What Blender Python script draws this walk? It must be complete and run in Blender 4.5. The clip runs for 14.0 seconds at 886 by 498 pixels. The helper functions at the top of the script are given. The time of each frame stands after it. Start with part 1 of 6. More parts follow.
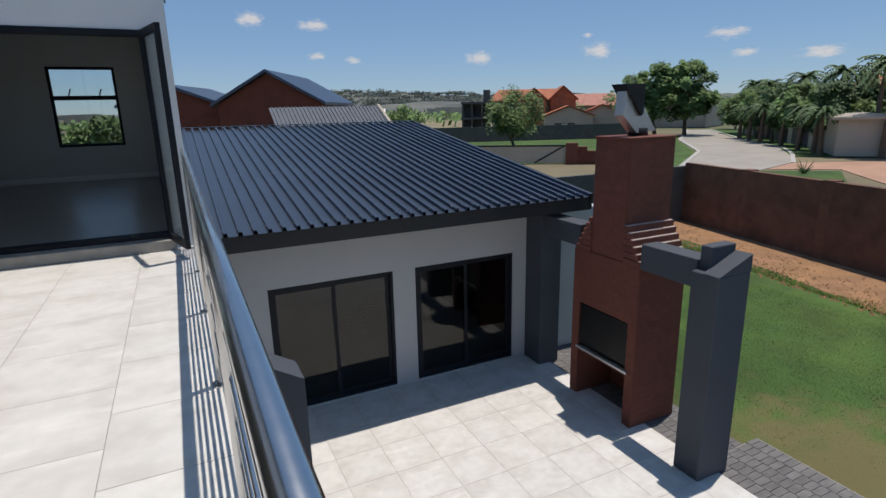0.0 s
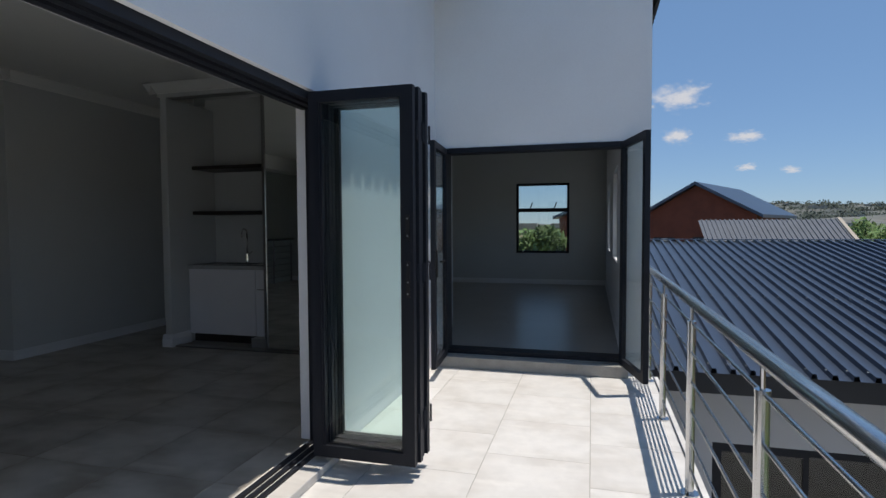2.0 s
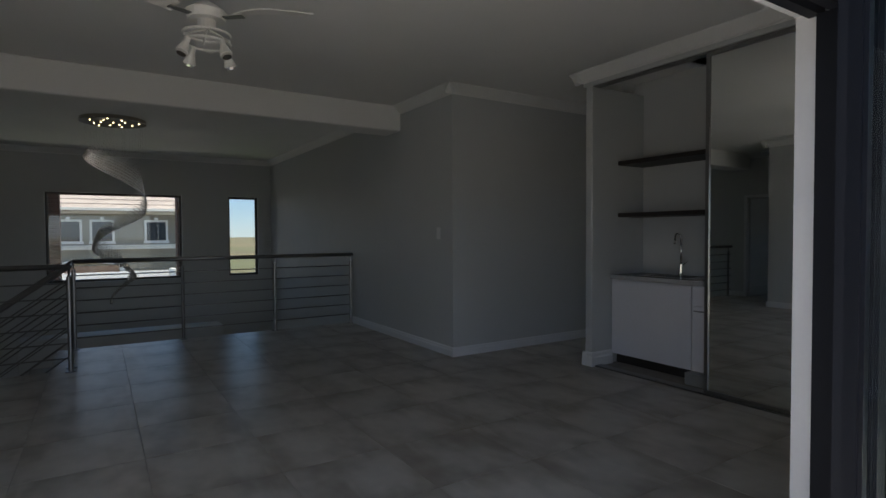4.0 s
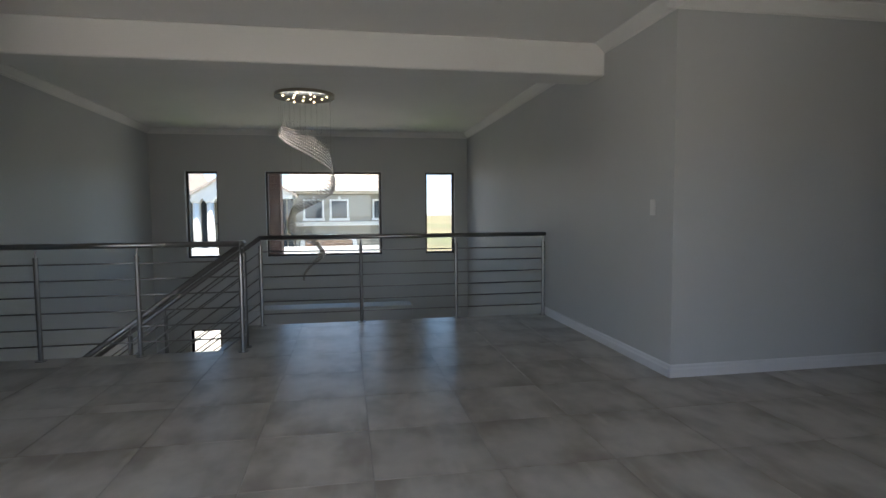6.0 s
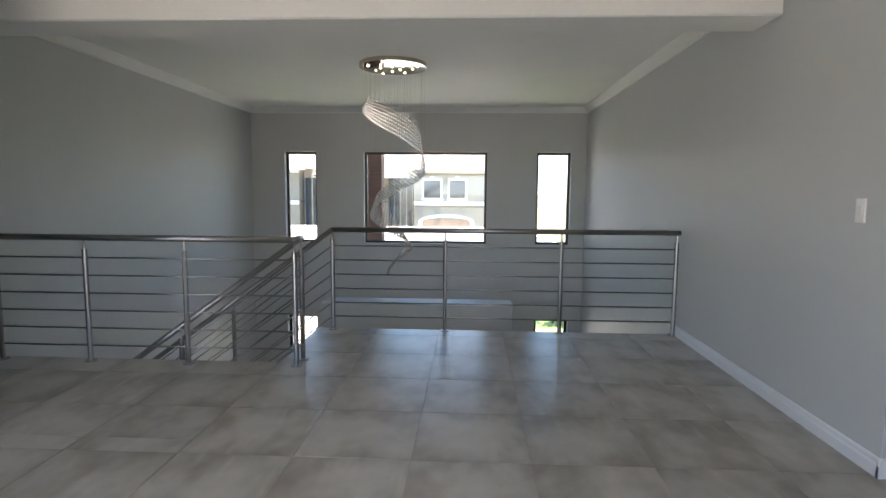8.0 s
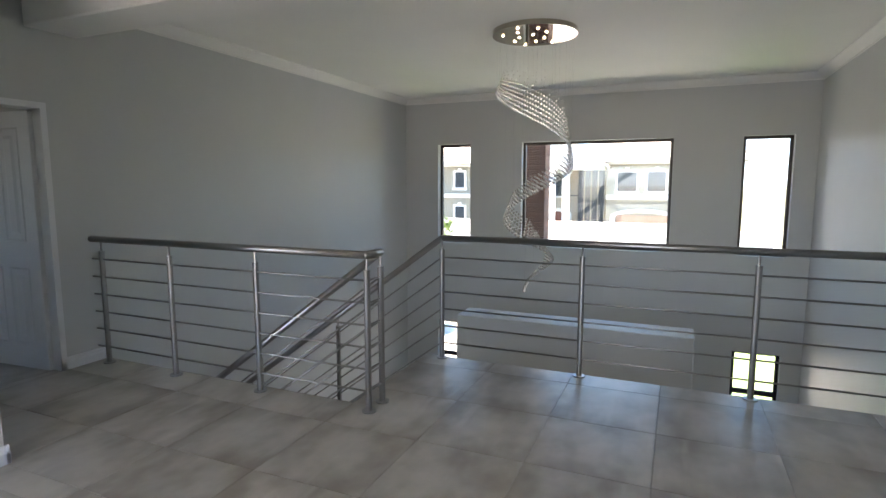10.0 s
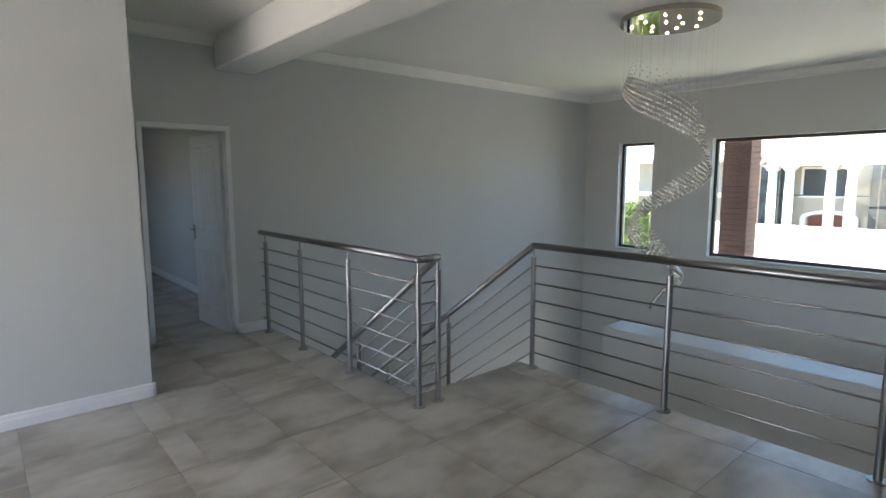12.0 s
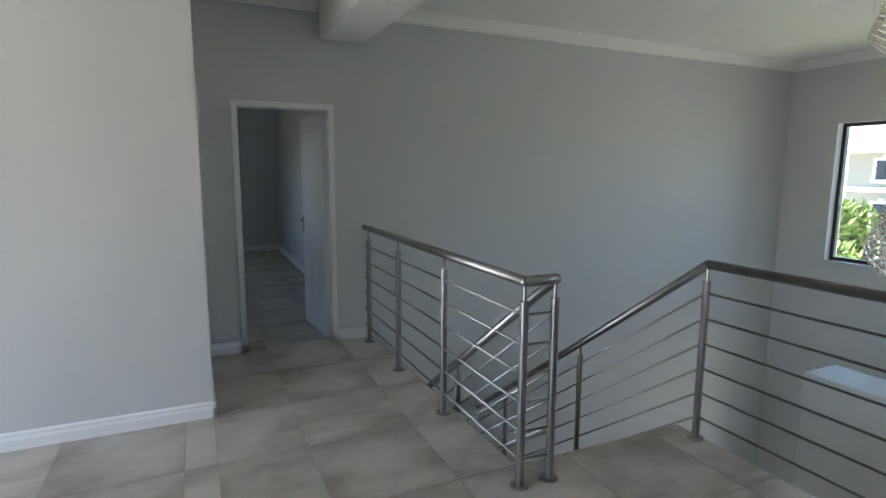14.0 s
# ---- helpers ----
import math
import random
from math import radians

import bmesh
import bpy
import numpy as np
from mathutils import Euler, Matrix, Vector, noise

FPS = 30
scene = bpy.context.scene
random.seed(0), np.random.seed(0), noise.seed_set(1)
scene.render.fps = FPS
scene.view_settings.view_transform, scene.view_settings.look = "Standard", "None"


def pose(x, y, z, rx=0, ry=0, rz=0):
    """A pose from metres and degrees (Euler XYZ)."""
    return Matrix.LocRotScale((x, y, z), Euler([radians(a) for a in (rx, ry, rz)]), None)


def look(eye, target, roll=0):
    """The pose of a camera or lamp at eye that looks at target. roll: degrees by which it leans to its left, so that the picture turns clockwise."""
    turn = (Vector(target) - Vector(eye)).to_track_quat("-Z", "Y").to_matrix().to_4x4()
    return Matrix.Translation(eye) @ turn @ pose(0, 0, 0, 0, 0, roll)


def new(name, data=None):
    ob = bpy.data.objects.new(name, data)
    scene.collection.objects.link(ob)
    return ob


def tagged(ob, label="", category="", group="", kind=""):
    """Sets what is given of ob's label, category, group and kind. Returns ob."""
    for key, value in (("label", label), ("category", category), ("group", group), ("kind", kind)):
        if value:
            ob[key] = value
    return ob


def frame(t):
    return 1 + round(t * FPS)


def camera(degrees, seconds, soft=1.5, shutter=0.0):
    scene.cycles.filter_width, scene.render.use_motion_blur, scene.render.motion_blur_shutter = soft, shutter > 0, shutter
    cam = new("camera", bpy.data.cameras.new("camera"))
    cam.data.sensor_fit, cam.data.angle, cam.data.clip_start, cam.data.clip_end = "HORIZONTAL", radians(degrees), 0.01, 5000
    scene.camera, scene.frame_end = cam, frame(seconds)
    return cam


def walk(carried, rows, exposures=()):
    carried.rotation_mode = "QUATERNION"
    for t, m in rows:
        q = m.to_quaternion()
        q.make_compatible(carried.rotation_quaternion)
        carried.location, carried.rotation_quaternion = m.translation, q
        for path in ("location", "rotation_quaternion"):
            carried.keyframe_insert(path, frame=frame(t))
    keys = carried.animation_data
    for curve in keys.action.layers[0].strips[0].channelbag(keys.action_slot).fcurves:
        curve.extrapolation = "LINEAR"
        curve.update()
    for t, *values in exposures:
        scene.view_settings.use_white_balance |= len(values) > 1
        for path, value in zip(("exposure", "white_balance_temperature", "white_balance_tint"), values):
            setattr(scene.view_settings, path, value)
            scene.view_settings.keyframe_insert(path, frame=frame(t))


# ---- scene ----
cam = camera(78.2, 14.0)
PATH = [
    (0, (0.888, 0.354, 1.325), (1.723, 2.101, 0.824), -1.3),
    (0.5, (0.763, 0.544, 1.350), (1.368, 2.416, 0.990), -1.0),
    (1, (0.667, 0.767, 1.373), (0.991, 2.726, 1.133), -0.6),
    (1.5, (0.606, 1.017, 1.378), (0.519, 3.010, 1.238), -0.6),
    (2, (0.467, 1.352, 1.356), (-0.060, 3.280, 1.268), -0.3),
    (2.5, (0.273, 1.590, 1.352), (-0.647, 3.364, 1.280), -0.2),
    (3, (0.133, 1.770, 1.348), (-1.114, 3.334, 1.303), -0.2),
    (3.5, (-0.060, 2.005, 1.320), (-1.560, 3.327, 1.282), -0.1),
    (4, (-0.307, 2.278, 1.333), (-1.996, 3.347, 1.276), -0.3),
    (4.2, (-0.385, 2.340, 1.338), (-2.120, 3.330, 1.272), -0.3),
    (6.3, (-1.534, 3.098, 1.304), (-3.508, 3.386, 1.159), -0.2),
    (6.5, (-1.640, 3.136, 1.323), (-3.617, 3.395, 1.170), -0.0),
    (7, (-1.914, 3.231, 1.371), (-3.901, 3.379, 1.196), 0.1),
    (7.2, (-2.026, 3.283, 1.386), (-4.016, 3.382, 1.199), 0.2),
    (9.3, (-3.364, 3.631, 1.451), (-5.283, 3.117, 1.224), 0.2),
    (9.5, (-3.524, 3.687, 1.461), (-5.419, 3.091, 1.226), 0.1),
    (10, (-3.789, 3.817, 1.480), (-5.614, 3.034, 1.240), 0.0),
    (10.5, (-3.961, 4.059, 1.502), (-5.668, 3.047, 1.256), 0.2),
    (11, (-4.142, 4.379, 1.528), (-5.714, 3.166, 1.280), 0.0),
    (11.5, (-4.321, 4.662, 1.543), (-5.748, 3.283, 1.292), 0.0),
    (12, (-4.488, 4.868, 1.558), (-5.789, 3.370, 1.307), -0.1),
    (12.5, (-4.707, 4.891, 1.558), (-5.888, 3.297, 1.303), 0.0),
    (13, (-4.921, 4.761, 1.532), (-5.983, 3.087, 1.269), 0.1),
    (13.5, (-5.117, 4.506, 1.552), (-6.055, 2.762, 1.275), 0.4),
    (14, (-5.343, 4.134, 1.539), (-6.168, 2.335, 1.252), 0.4),
]
EXPOSURES = [(0.0, -0.1, 6800, 12), (1.5, -0.05, 6750, 12), (2.5, 0.15, 6700, 12), (3.2, 0.42, 6850, 13), (4.2, 0.9, 7300, 15), (6.5, 2.55, 7400, 16),
             (9.5, 3.52, 7600, 18), (11.5, 3.60, 7500, 16), (14.0, 3.78, 7250, 14)]
walk(cam, [(t, look(eye, target, roll)) for t, eye, target, roll in PATH], EXPOSURES)

# ---- world and sun ----
SUN = Vector((0.17, 0.055, 1.0)).normalized()
world = bpy.data.worlds.new("sky")
scene.world = world
world.use_nodes = True
wn, wl = world.node_tree.nodes, world.node_tree.links
sky = wn.new("ShaderNodeTexSky")
sky.sky_type, sky.sun_disc = "NISHITA", False
sky.sun_elevation = math.asin(SUN.z)
sky.sun_rotation = math.atan2(SUN.x, SUN.y)
sky.altitude, sky.air_density, sky.dust_density, sky.ozone_density = 1200, 1.0, 0.0, 1.0
wn["Background"].inputs["Strength"].default_value = 0.09
tint = wn.new("ShaderNodeMix")
tint.data_type, tint.blend_type = "RGBA", "MULTIPLY"
tint.inputs["Factor"].default_value = 1.0
tint.inputs["B"].default_value = (0.84, 0.97, 1.13, 1)
wl.new(sky.outputs["Color"], tint.inputs["A"])
haze = wn.new("ShaderNodeMix")
haze.data_type = "RGBA"
haze.inputs["Factor"].default_value = 0.5
haze.inputs["B"].default_value = (2.0, 3.9, 6.9, 1)
wl.new(tint.outputs["Result"], haze.inputs["A"])
wl.new(haze.outputs["Result"], wn["Background"].inputs["Color"])
sun = new("sun", bpy.data.lights.new("sun", "SUN"))
sun.data.energy, sun.data.angle, sun.data.color = 4.0, radians(0.53), (1.0, 0.96, 0.90)
sun.matrix_world = look(SUN * 50, (0, 0, 0))


def fill_lamp(place, aim, w, h, power, colour):
    """An added area lamp standing in for daylight, with or without an opening."""
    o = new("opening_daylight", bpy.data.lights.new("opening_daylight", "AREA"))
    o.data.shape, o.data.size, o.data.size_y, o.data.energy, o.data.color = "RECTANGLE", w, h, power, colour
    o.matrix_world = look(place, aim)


fill_lamp((-0.985, 2.46, 1.08), (-5.0, 2.46, 1.08), 3.7, 1.95, 5.1, (0.93, 0.97, 1.0))
# Added fill for the back room; its window is assumed and unseen.
fill_lamp((-3.46, -3.6, 1.5), (-6.0, -3.6, 1.2), 0.9, 0.9, 0.07, (0.80, 0.90, 1.0))
fill_lamp((0.80, 8.65, 1.47), (-2.0, 8.65, 1.2), 1.2, 1.1, 1.2, (0.85, 0.93, 1.0))
fill_lamp((0.80, 11.25, 1.47), (-2.0, 11.25, 1.2), 1.2, 1.1, 1.2, (0.85, 0.93, 1.0))
# Added fill low in the entrance hall; no opening is built there.
fill_lamp((-12.10, 2.2, -2.35), (-8.0, 2.4, -1.0), 3.2, 1.2, 1.3, (0.97, 0.99, 1.0))
# Added fill under the landing, set before an assumed opening out of view.
fill_lamp((-5.42, 2.6, -1.9), (-9.0, 2.6, -1.7), 3.8, 2.0, 1.7, (0.86, 0.95, 1.0))

# ---- materials ----


def material(name, colour, rough=0.7, metal=0.0, spread=0.10, scale=6.0, fine=60.0, bump=0.1, depth=0.004, tint=None, piece=0.0, coords="Object", spec=0.5, stain=0.0, stretch=(1, 1, 1)):
    """A procedural surface: base colour varied by a coarse and a fine noise, an optional second colour in patches, relief, and a shift from piece to piece."""
    m = bpy.data.materials.new(name)
    m.use_nodes = True
    n, l = m.node_tree.nodes, m.node_tree.links
    bsdf = n["Principled BSDF"]
    bsdf.inputs["Metallic"].default_value = metal
    bsdf.inputs["Specular IOR Level"].default_value = spec
    co = n.new("ShaderNodeTexCoord")
    mp = n.new("ShaderNodeMapping")
    mp.inputs["Scale"].default_value = stretch
    if piece:
        oi = n.new("ShaderNodeObjectInfo")
        off = n.new("ShaderNodeVectorMath")
        off.operation = "MULTIPLY_ADD"
        l.new(oi.outputs["Random"], off.inputs[0])
        off.inputs[1].default_value = (37.0, 53.0, 19.0)
        l.new(co.outputs[coords], off.inputs[2])
        l.new(off.outputs[0], mp.inputs["Vector"])
    else:
        l.new(co.outputs[coords], mp.inputs["Vector"])

    def cloud(s, detail, r=0.55):
        t = n.new("ShaderNodeTexNoise")
        t.inputs["Scale"].default_value, t.inputs["Detail"].default_value, t.inputs["Roughness"].default_value = s, detail, r
        l.new(mp.outputs[0], t.inputs["Vector"])
        return t.outputs["Fac"]

    def ramp(src, lo, hi, a, b):
        r = n.new("ShaderNodeMapRange")
        l.new(src, r.inputs["Value"])
        for k, v in zip(("From Min", "From Max", "To Min", "To Max"), (lo, hi, a, b)):
            r.inputs[k].default_value = v
        return r.outputs["Result"]

    def times(a, b, op="MULTIPLY"):
        q = n.new("ShaderNodeMath")
        q.operation = op
        l.new(a, q.inputs[0])
        l.new(b, q.inputs[1]) if not isinstance(b, float) else None
        if isinstance(b, float):
            q.inputs[1].default_value = b
        return q.outputs[0]

    big, small = cloud(scale, 3), cloud(fine, 4)
    val = times(ramp(big, 0.3, 0.7, 1 - spread, 1 + spread), ramp(small, 0.3, 0.7, 1 - spread * 0.6, 1 + spread * 0.6))
    if piece:
        val = times(val, ramp(oi.outputs["Random"], 0, 1, 1 - piece, 1 + piece))
    mix = n.new("ShaderNodeMix")
    mix.data_type = "RGBA"
    mix.inputs["A"].default_value = (*colour, 1)
    mix.inputs["B"].default_value = (*(tint or colour), 1)
    l.new(ramp(cloud(scale * 0.55, 4, 0.6), 0.46, 0.62, 0, 1), mix.inputs["Factor"])
    sc = n.new("ShaderNodeVectorMath")
    sc.operation = "SCALE"
    l.new(mix.outputs["Result"], sc.inputs[0])
    l.new(val, sc.inputs["Scale"])
    l.new(sc.outputs[0], bsdf.inputs["Base Color"])
    l.new(ramp(small, 0.2, 0.8, rough * 0.88, min(1, rough * 1.12)), bsdf.inputs["Roughness"])
    if bump:
        b = n.new("ShaderNodeBump")
        b.inputs["Strength"].default_value, b.inputs["Distance"].default_value = bump, depth
        l.new(small, b.inputs["Height"])
        l.new(b.outputs[0], bsdf.inputs["Normal"])
    return m


def glass(name, tint, gloss=1.0, clear=0.92, base=0.04):
    m = bpy.data.materials.new(name)
    m.use_nodes = True
    n, l = m.node_tree.nodes, m.node_tree.links
    n.remove(n["Principled BSDF"])
    tr, gl, mx, fr = n.new("ShaderNodeBsdfTransparent"), n.new("ShaderNodeBsdfGlossy"), n.new("ShaderNodeMixShader"), n.new("ShaderNodeLayerWeight")
    tr.inputs["Color"].default_value = (*[c * clear for c in tint], 1)
    gl.inputs["Roughness"].default_value = 0.01
    gl.inputs["Color"].default_value = (gloss, gloss, gloss, 1)
    pw, ma = n.new("ShaderNodeMath"), n.new("ShaderNodeMath")
    pw.operation, ma.operation = "POWER", "MULTIPLY_ADD"
    fr.inputs["Blend"].default_value = 0.5
    l.new(fr.outputs["Facing"], pw.inputs[0])
    pw.inputs[1].default_value = 5.0
    l.new(pw.outputs[0], ma.inputs[0])
    ma.inputs[1].default_value, ma.inputs[2].default_value = 0.9, base
    l.new(ma.outputs[0], mx.inputs[0])
    l.new(tr.outputs[0], mx.inputs[1])
    l.new(gl.outputs[0], mx.inputs[2])
    l.new(mx.outputs[0], n["Material Output"].inputs["Surface"])
    return m


def glow(name, colour, strength):
    m = bpy.data.materials.new(name)
    m.use_nodes = True
    b = m.node_tree.nodes["Principled BSDF"]
    b.inputs["Emission Color"].default_value, b.inputs["Emission Strength"].default_value = (*colour, 1), strength
    return m


M = {}
M["white_wall"] = material("white_exterior_plaster", (0.74, 0.75, 0.77), 0.85, spread=0.03, scale=1.2, fine=90, bump=0.15, depth=0.003)
M["wing_wall"] = material("light_grey_exterior_plaster", (0.47, 0.47, 0.47), 0.85, spread=0.03, scale=1.2, fine=90, bump=0.15, depth=0.003)
M["slate_wall"] = material("slate_grey_plaster", (0.058, 0.066, 0.082), 0.8, spread=0.06, scale=2, fine=90, bump=0.2, depth=0.003)
M["room_wall"] = material("pale_grey_interior_paint", (0.53, 0.545, 0.545), 0.45, spread=0.02, scale=1.0, fine=140, bump=0.05, depth=0.001)
M["ceiling"] = material("white_ceiling_paint", (0.78, 0.78, 0.76), 0.85, spread=0.02, scale=1.0, fine=80, bump=0.04, depth=0.001)
M["trim"] = material("white_gloss_trim", (0.72, 0.73, 0.75), 0.4, spread=0.02, scale=3, fine=60, bump=0.02, depth=0.001)
M["white_door"] = material("white_door_paint", (0.68, 0.69, 0.70), 0.38, spread=0.02, scale=3, fine=60, bump=0.03, depth=0.001)


def tile_print(name, light, dark, streak, rough, amount):
    """Cement-look porcelain: a cloudy pale field, darker smoky bands towards the tile's edges and a few pale streaks, different on each tile."""
    m = bpy.data.materials.new(name)
    m.use_nodes = True
    n, l = m.node_tree.nodes, m.node_tree.links
    bsdf = n["Principled BSDF"]
    co, oi = n.new("ShaderNodeTexCoord"), n.new("ShaderNodeObjectInfo")

    def vm(op, *a):
        q = n.new("ShaderNodeVectorMath")
        q.operation = op
        for i, v in enumerate(a):
            if isinstance(v, bpy.types.NodeSocket):
                l.new(v, q.inputs[i])
            else:
                q.inputs[i].default_value = v
        return q.outputs[0]

    def mt(op, *a):
        q = n.new("ShaderNodeMath")
        q.operation = op
        for i, v in enumerate(a):
            if isinstance(v, bpy.types.NodeSocket):
                l.new(v, q.inputs[i])
            else:
                q.inputs[i].default_value = v
        return q.outputs[0]

    def rng(v, lo, hi, a, b):
        q = n.new("ShaderNodeMapRange")
        q.interpolation_type = "SMOOTHSTEP"
        l.new(v, q.inputs["Value"])
        for k, x in zip(("From Min", "From Max", "To Min", "To Max"), (lo, hi, a, b)):
            q.inputs[k].default_value = x
        return q.outputs["Result"]

    def nz(v, s, d, r=0.55):
        q = n.new("ShaderNodeTexNoise")
        q.inputs["Scale"].default_value, q.inputs["Detail"].default_value, q.inputs["Roughness"].default_value = s, d, r
        l.new(v, q.inputs["Vector"])
        return q.outputs["Fac"]
    place = vm("MULTIPLY_ADD", oi.outputs["Random"], (37.0, 53.0, 19.0), co.outputs["Object"])
    sep = n.new("ShaderNodeSeparateXYZ")
    l.new(co.outputs["Object"], sep.inputs[0])
    edge = mt("MAXIMUM", mt("ABSOLUTE", sep.outputs[0]), mt("ABSOLUTE", sep.outputs[1]))
    smoky = mt("ADD", mt("MULTIPLY", edge, 1.6), mt("MULTIPLY", nz(vm("MULTIPLY", place, (1.0, 1.5, 1.0)), 2.4, 2.5), 2.2))
    band = rng(smoky, 1.0, 2.05, 0.0, amount)
    wisp = vm("MULTIPLY", place, (1.0, 5.0, 1.0))
    pale = rng(nz(wisp, 1.6, 2, 0.5), 0.55, 0.80, 0.0, 0.55)
    a, b = n.new("ShaderNodeMix"), n.new("ShaderNodeMix")
    for q, c in ((a, dark), (b, streak)):
        q.data_type = "RGBA"
        q.inputs["B"].default_value = (*c, 1)
    a.inputs["A"].default_value = (*light, 1)
    l.new(band, a.inputs["Factor"])
    l.new(a.outputs["Result"], b.inputs["A"])
    l.new(pale, b.inputs["Factor"])
    val = mt("MULTIPLY", rng(nz(place, 9.0, 4), 0.3, 0.7, 0.95, 1.05), rng(oi.outputs["Random"], 0, 1, 0.97, 1.03))
    sc = n.new("ShaderNodeVectorMath")
    sc.operation = "SCALE"
    l.new(b.outputs["Result"], sc.inputs[0])
    l.new(val, sc.inputs["Scale"])
    l.new(sc.outputs[0], bsdf.inputs["Base Color"])
    bsdf.inputs["Roughness"].default_value = rough
    return m


M["tile"] = tile_print("cement_look_tile", (0.45, 0.422, 0.38), (0.235, 0.203, 0.166), (0.53, 0.50, 0.45), 0.30, 0.95)
M["balcony_tile"] = tile_print("outdoor_cement_tile", (0.63, 0.615, 0.585), (0.47, 0.435, 0.39), (0.72, 0.70, 0.66), 0.55, 0.55)
M["plain_tile"] = material("grey_floor_tile", (0.30, 0.29, 0.275), 0.3, spread=0.08, scale=1.5, fine=8, bump=0)
M["grout"] = material("grey_grout", (0.31, 0.295, 0.27), 0.9, spread=0.1, scale=8)
M["steel"] = material("brushed_stainless_steel", (0.60, 0.60, 0.60), 0.22, 1.0, spread=0.03, scale=2, fine=20, bump=0, depth=0.0005)
M["rail_dark"] = material("brushed_grey_steel", (0.31, 0.305, 0.30), 0.32, 1.0, spread=0.03, scale=2, fine=20, bump=0, depth=0.0005)
M["charcoal"] = material("charcoal_powder_coat", (0.011, 0.013, 0.019), 0.55, 0.0, spread=0.08, scale=3, fine=150, bump=0.04, depth=0.0005, spec=0.25)
M["bronze"] = material("dark_bronze_aluminium", (0.035, 0.026, 0.022), 0.4, 0.0, spread=0.08, scale=3, fine=150, bump=0.04, depth=0.0005)
M["roof"] = material("dark_blue_grey_roof_sheet", (0.062, 0.082, 0.118), 0.34, 0.5, spread=0.08, scale=1.3, fine=40, bump=0.04, depth=0.001)
# Roof sheet made dull so the outbuilding shows no sky reflection.
M["matte_roof"] = material("matte_blue_grey_sheet", (0.060, 0.076, 0.102), 0.65, 0.0, spread=0.12, scale=1.3, fine=30, bump=0.05, depth=0.001)
M["fascia"] = material("black_fascia", (0.016, 0.016, 0.018), 0.6, spread=0.1, scale=2)
M["brick"] = material("red_face_brick", (0.168, 0.054, 0.035), 0.85, spread=0.10, scale=9, fine=120, bump=0.3, depth=0.003, piece=0.05, tint=(0.150, 0.048, 0.032))
M["pillar_brick"] = material("brown_pillar_brick", (0.135, 0.062, 0.043), 0.85, spread=0.2, scale=7, fine=120, bump=0.3, depth=0.003, piece=0.18, tint=(0.10, 0.048, 0.036))
M["mortar"] = material("grey_brown_mortar", (0.163, 0.053, 0.035), 0.95, spread=0.15, scale=12, bump=0.4)
M["wall_brick"] = material("brown_boundary_brick", (0.15, 0.068, 0.043), 0.9, spread=0.16, scale=2.2, fine=30, bump=0.5, depth=0.006, piece=0.2, tint=(0.11, 0.05, 0.034))
# Pale tone that carries the sun's light on the corbel steps.
M["step_top"] = material("sunlit_step_top", (0.42, 0.34, 0.30), 0.9, spread=0.1, scale=9)
M["soot"] = material("black_steel", (0.012, 0.012, 0.012), 0.5, 0.3, spread=0.2, scale=5)
M["galv"] = material("galvanised_steel", (0.50, 0.50, 0.49), 0.4, 0.7, spread=0.1, scale=5)
M["grass"] = material("lawn_grass", (0.040, 0.088, 0.013), 0.9, spread=0.3, scale=0.8, fine=45, bump=0.8, depth=0.02, tint=(0.062, 0.112, 0.018))
gm = M["grass"].node_tree
gb = gm.nodes["Principled BSDF"]
prev = gb.inputs["Base Color"].links[0].from_socket
gd = gm.nodes.new("ShaderNodeVectorMath")
gd.operation = "DISTANCE"
gc = gm.nodes.new("ShaderNodeTexCoord")
gm.links.new(gc.outputs["Object"], gd.inputs[0])
gd.inputs[1].default_value = (7.6, 3.2, -3.07)
gn = gm.nodes.new("ShaderNodeTexNoise")
gn.inputs["Scale"].default_value, gn.inputs["Detail"].default_value = 1.6, 6
gm.links.new(gc.outputs["Object"], gn.inputs["Vector"])
ga = gm.nodes.new("ShaderNodeMath")
ga.operation = "MULTIPLY_ADD"
gm.links.new(gn.outputs["Fac"], ga.inputs[0])
ga.inputs[1].default_value = 5.0
gm.links.new(gd.outputs["Value"], ga.inputs[2])
gr = gm.nodes.new("ShaderNodeMapRange")
gr.interpolation_type = "SMOOTHSTEP"
gm.links.new(ga.outputs[0], gr.inputs["Value"])
for k, v in zip(("From Min", "From Max", "To Min", "To Max"), (3.1, 5.0, 0.75, 0.0)):
    gr.inputs[k].default_value = v
gx = gm.nodes.new("ShaderNodeMix")
gx.data_type = "RGBA"
gx.inputs["B"].default_value = (0.165, 0.128, 0.052, 1)
gm.links.new(gr.outputs[0], gx.inputs["Factor"])
gm.links.new(prev, gx.inputs["A"])
gm.links.new(gx.outputs["Result"], gb.inputs["Base Color"])
M["dry_grass"] = material("dry_lawn", (0.20, 0.15, 0.06), 0.95, spread=0.3, scale=1.5, fine=60, bump=0.8, depth=0.02, tint=(0.12, 0.14, 0.04))
M["blade"] = material("grass_blade", (0.125, 0.225, 0.036), 0.7, spread=0.4, scale=1.1, fine=9, bump=0, tint=(0.14, 0.205, 0.045))
M["soil"] = material("red_brown_soil", (0.31, 0.168, 0.080), 0.95, spread=0.2, scale=1.6, fine=30, bump=0.8, depth=0.03, tint=(0.30, 0.16, 0.085))
M["veld"] = material("dry_veld_ground", (0.20, 0.165, 0.095), 0.95, spread=0.25, scale=0.02, fine=0.4, bump=0, tint=(0.11, 0.115, 0.055))
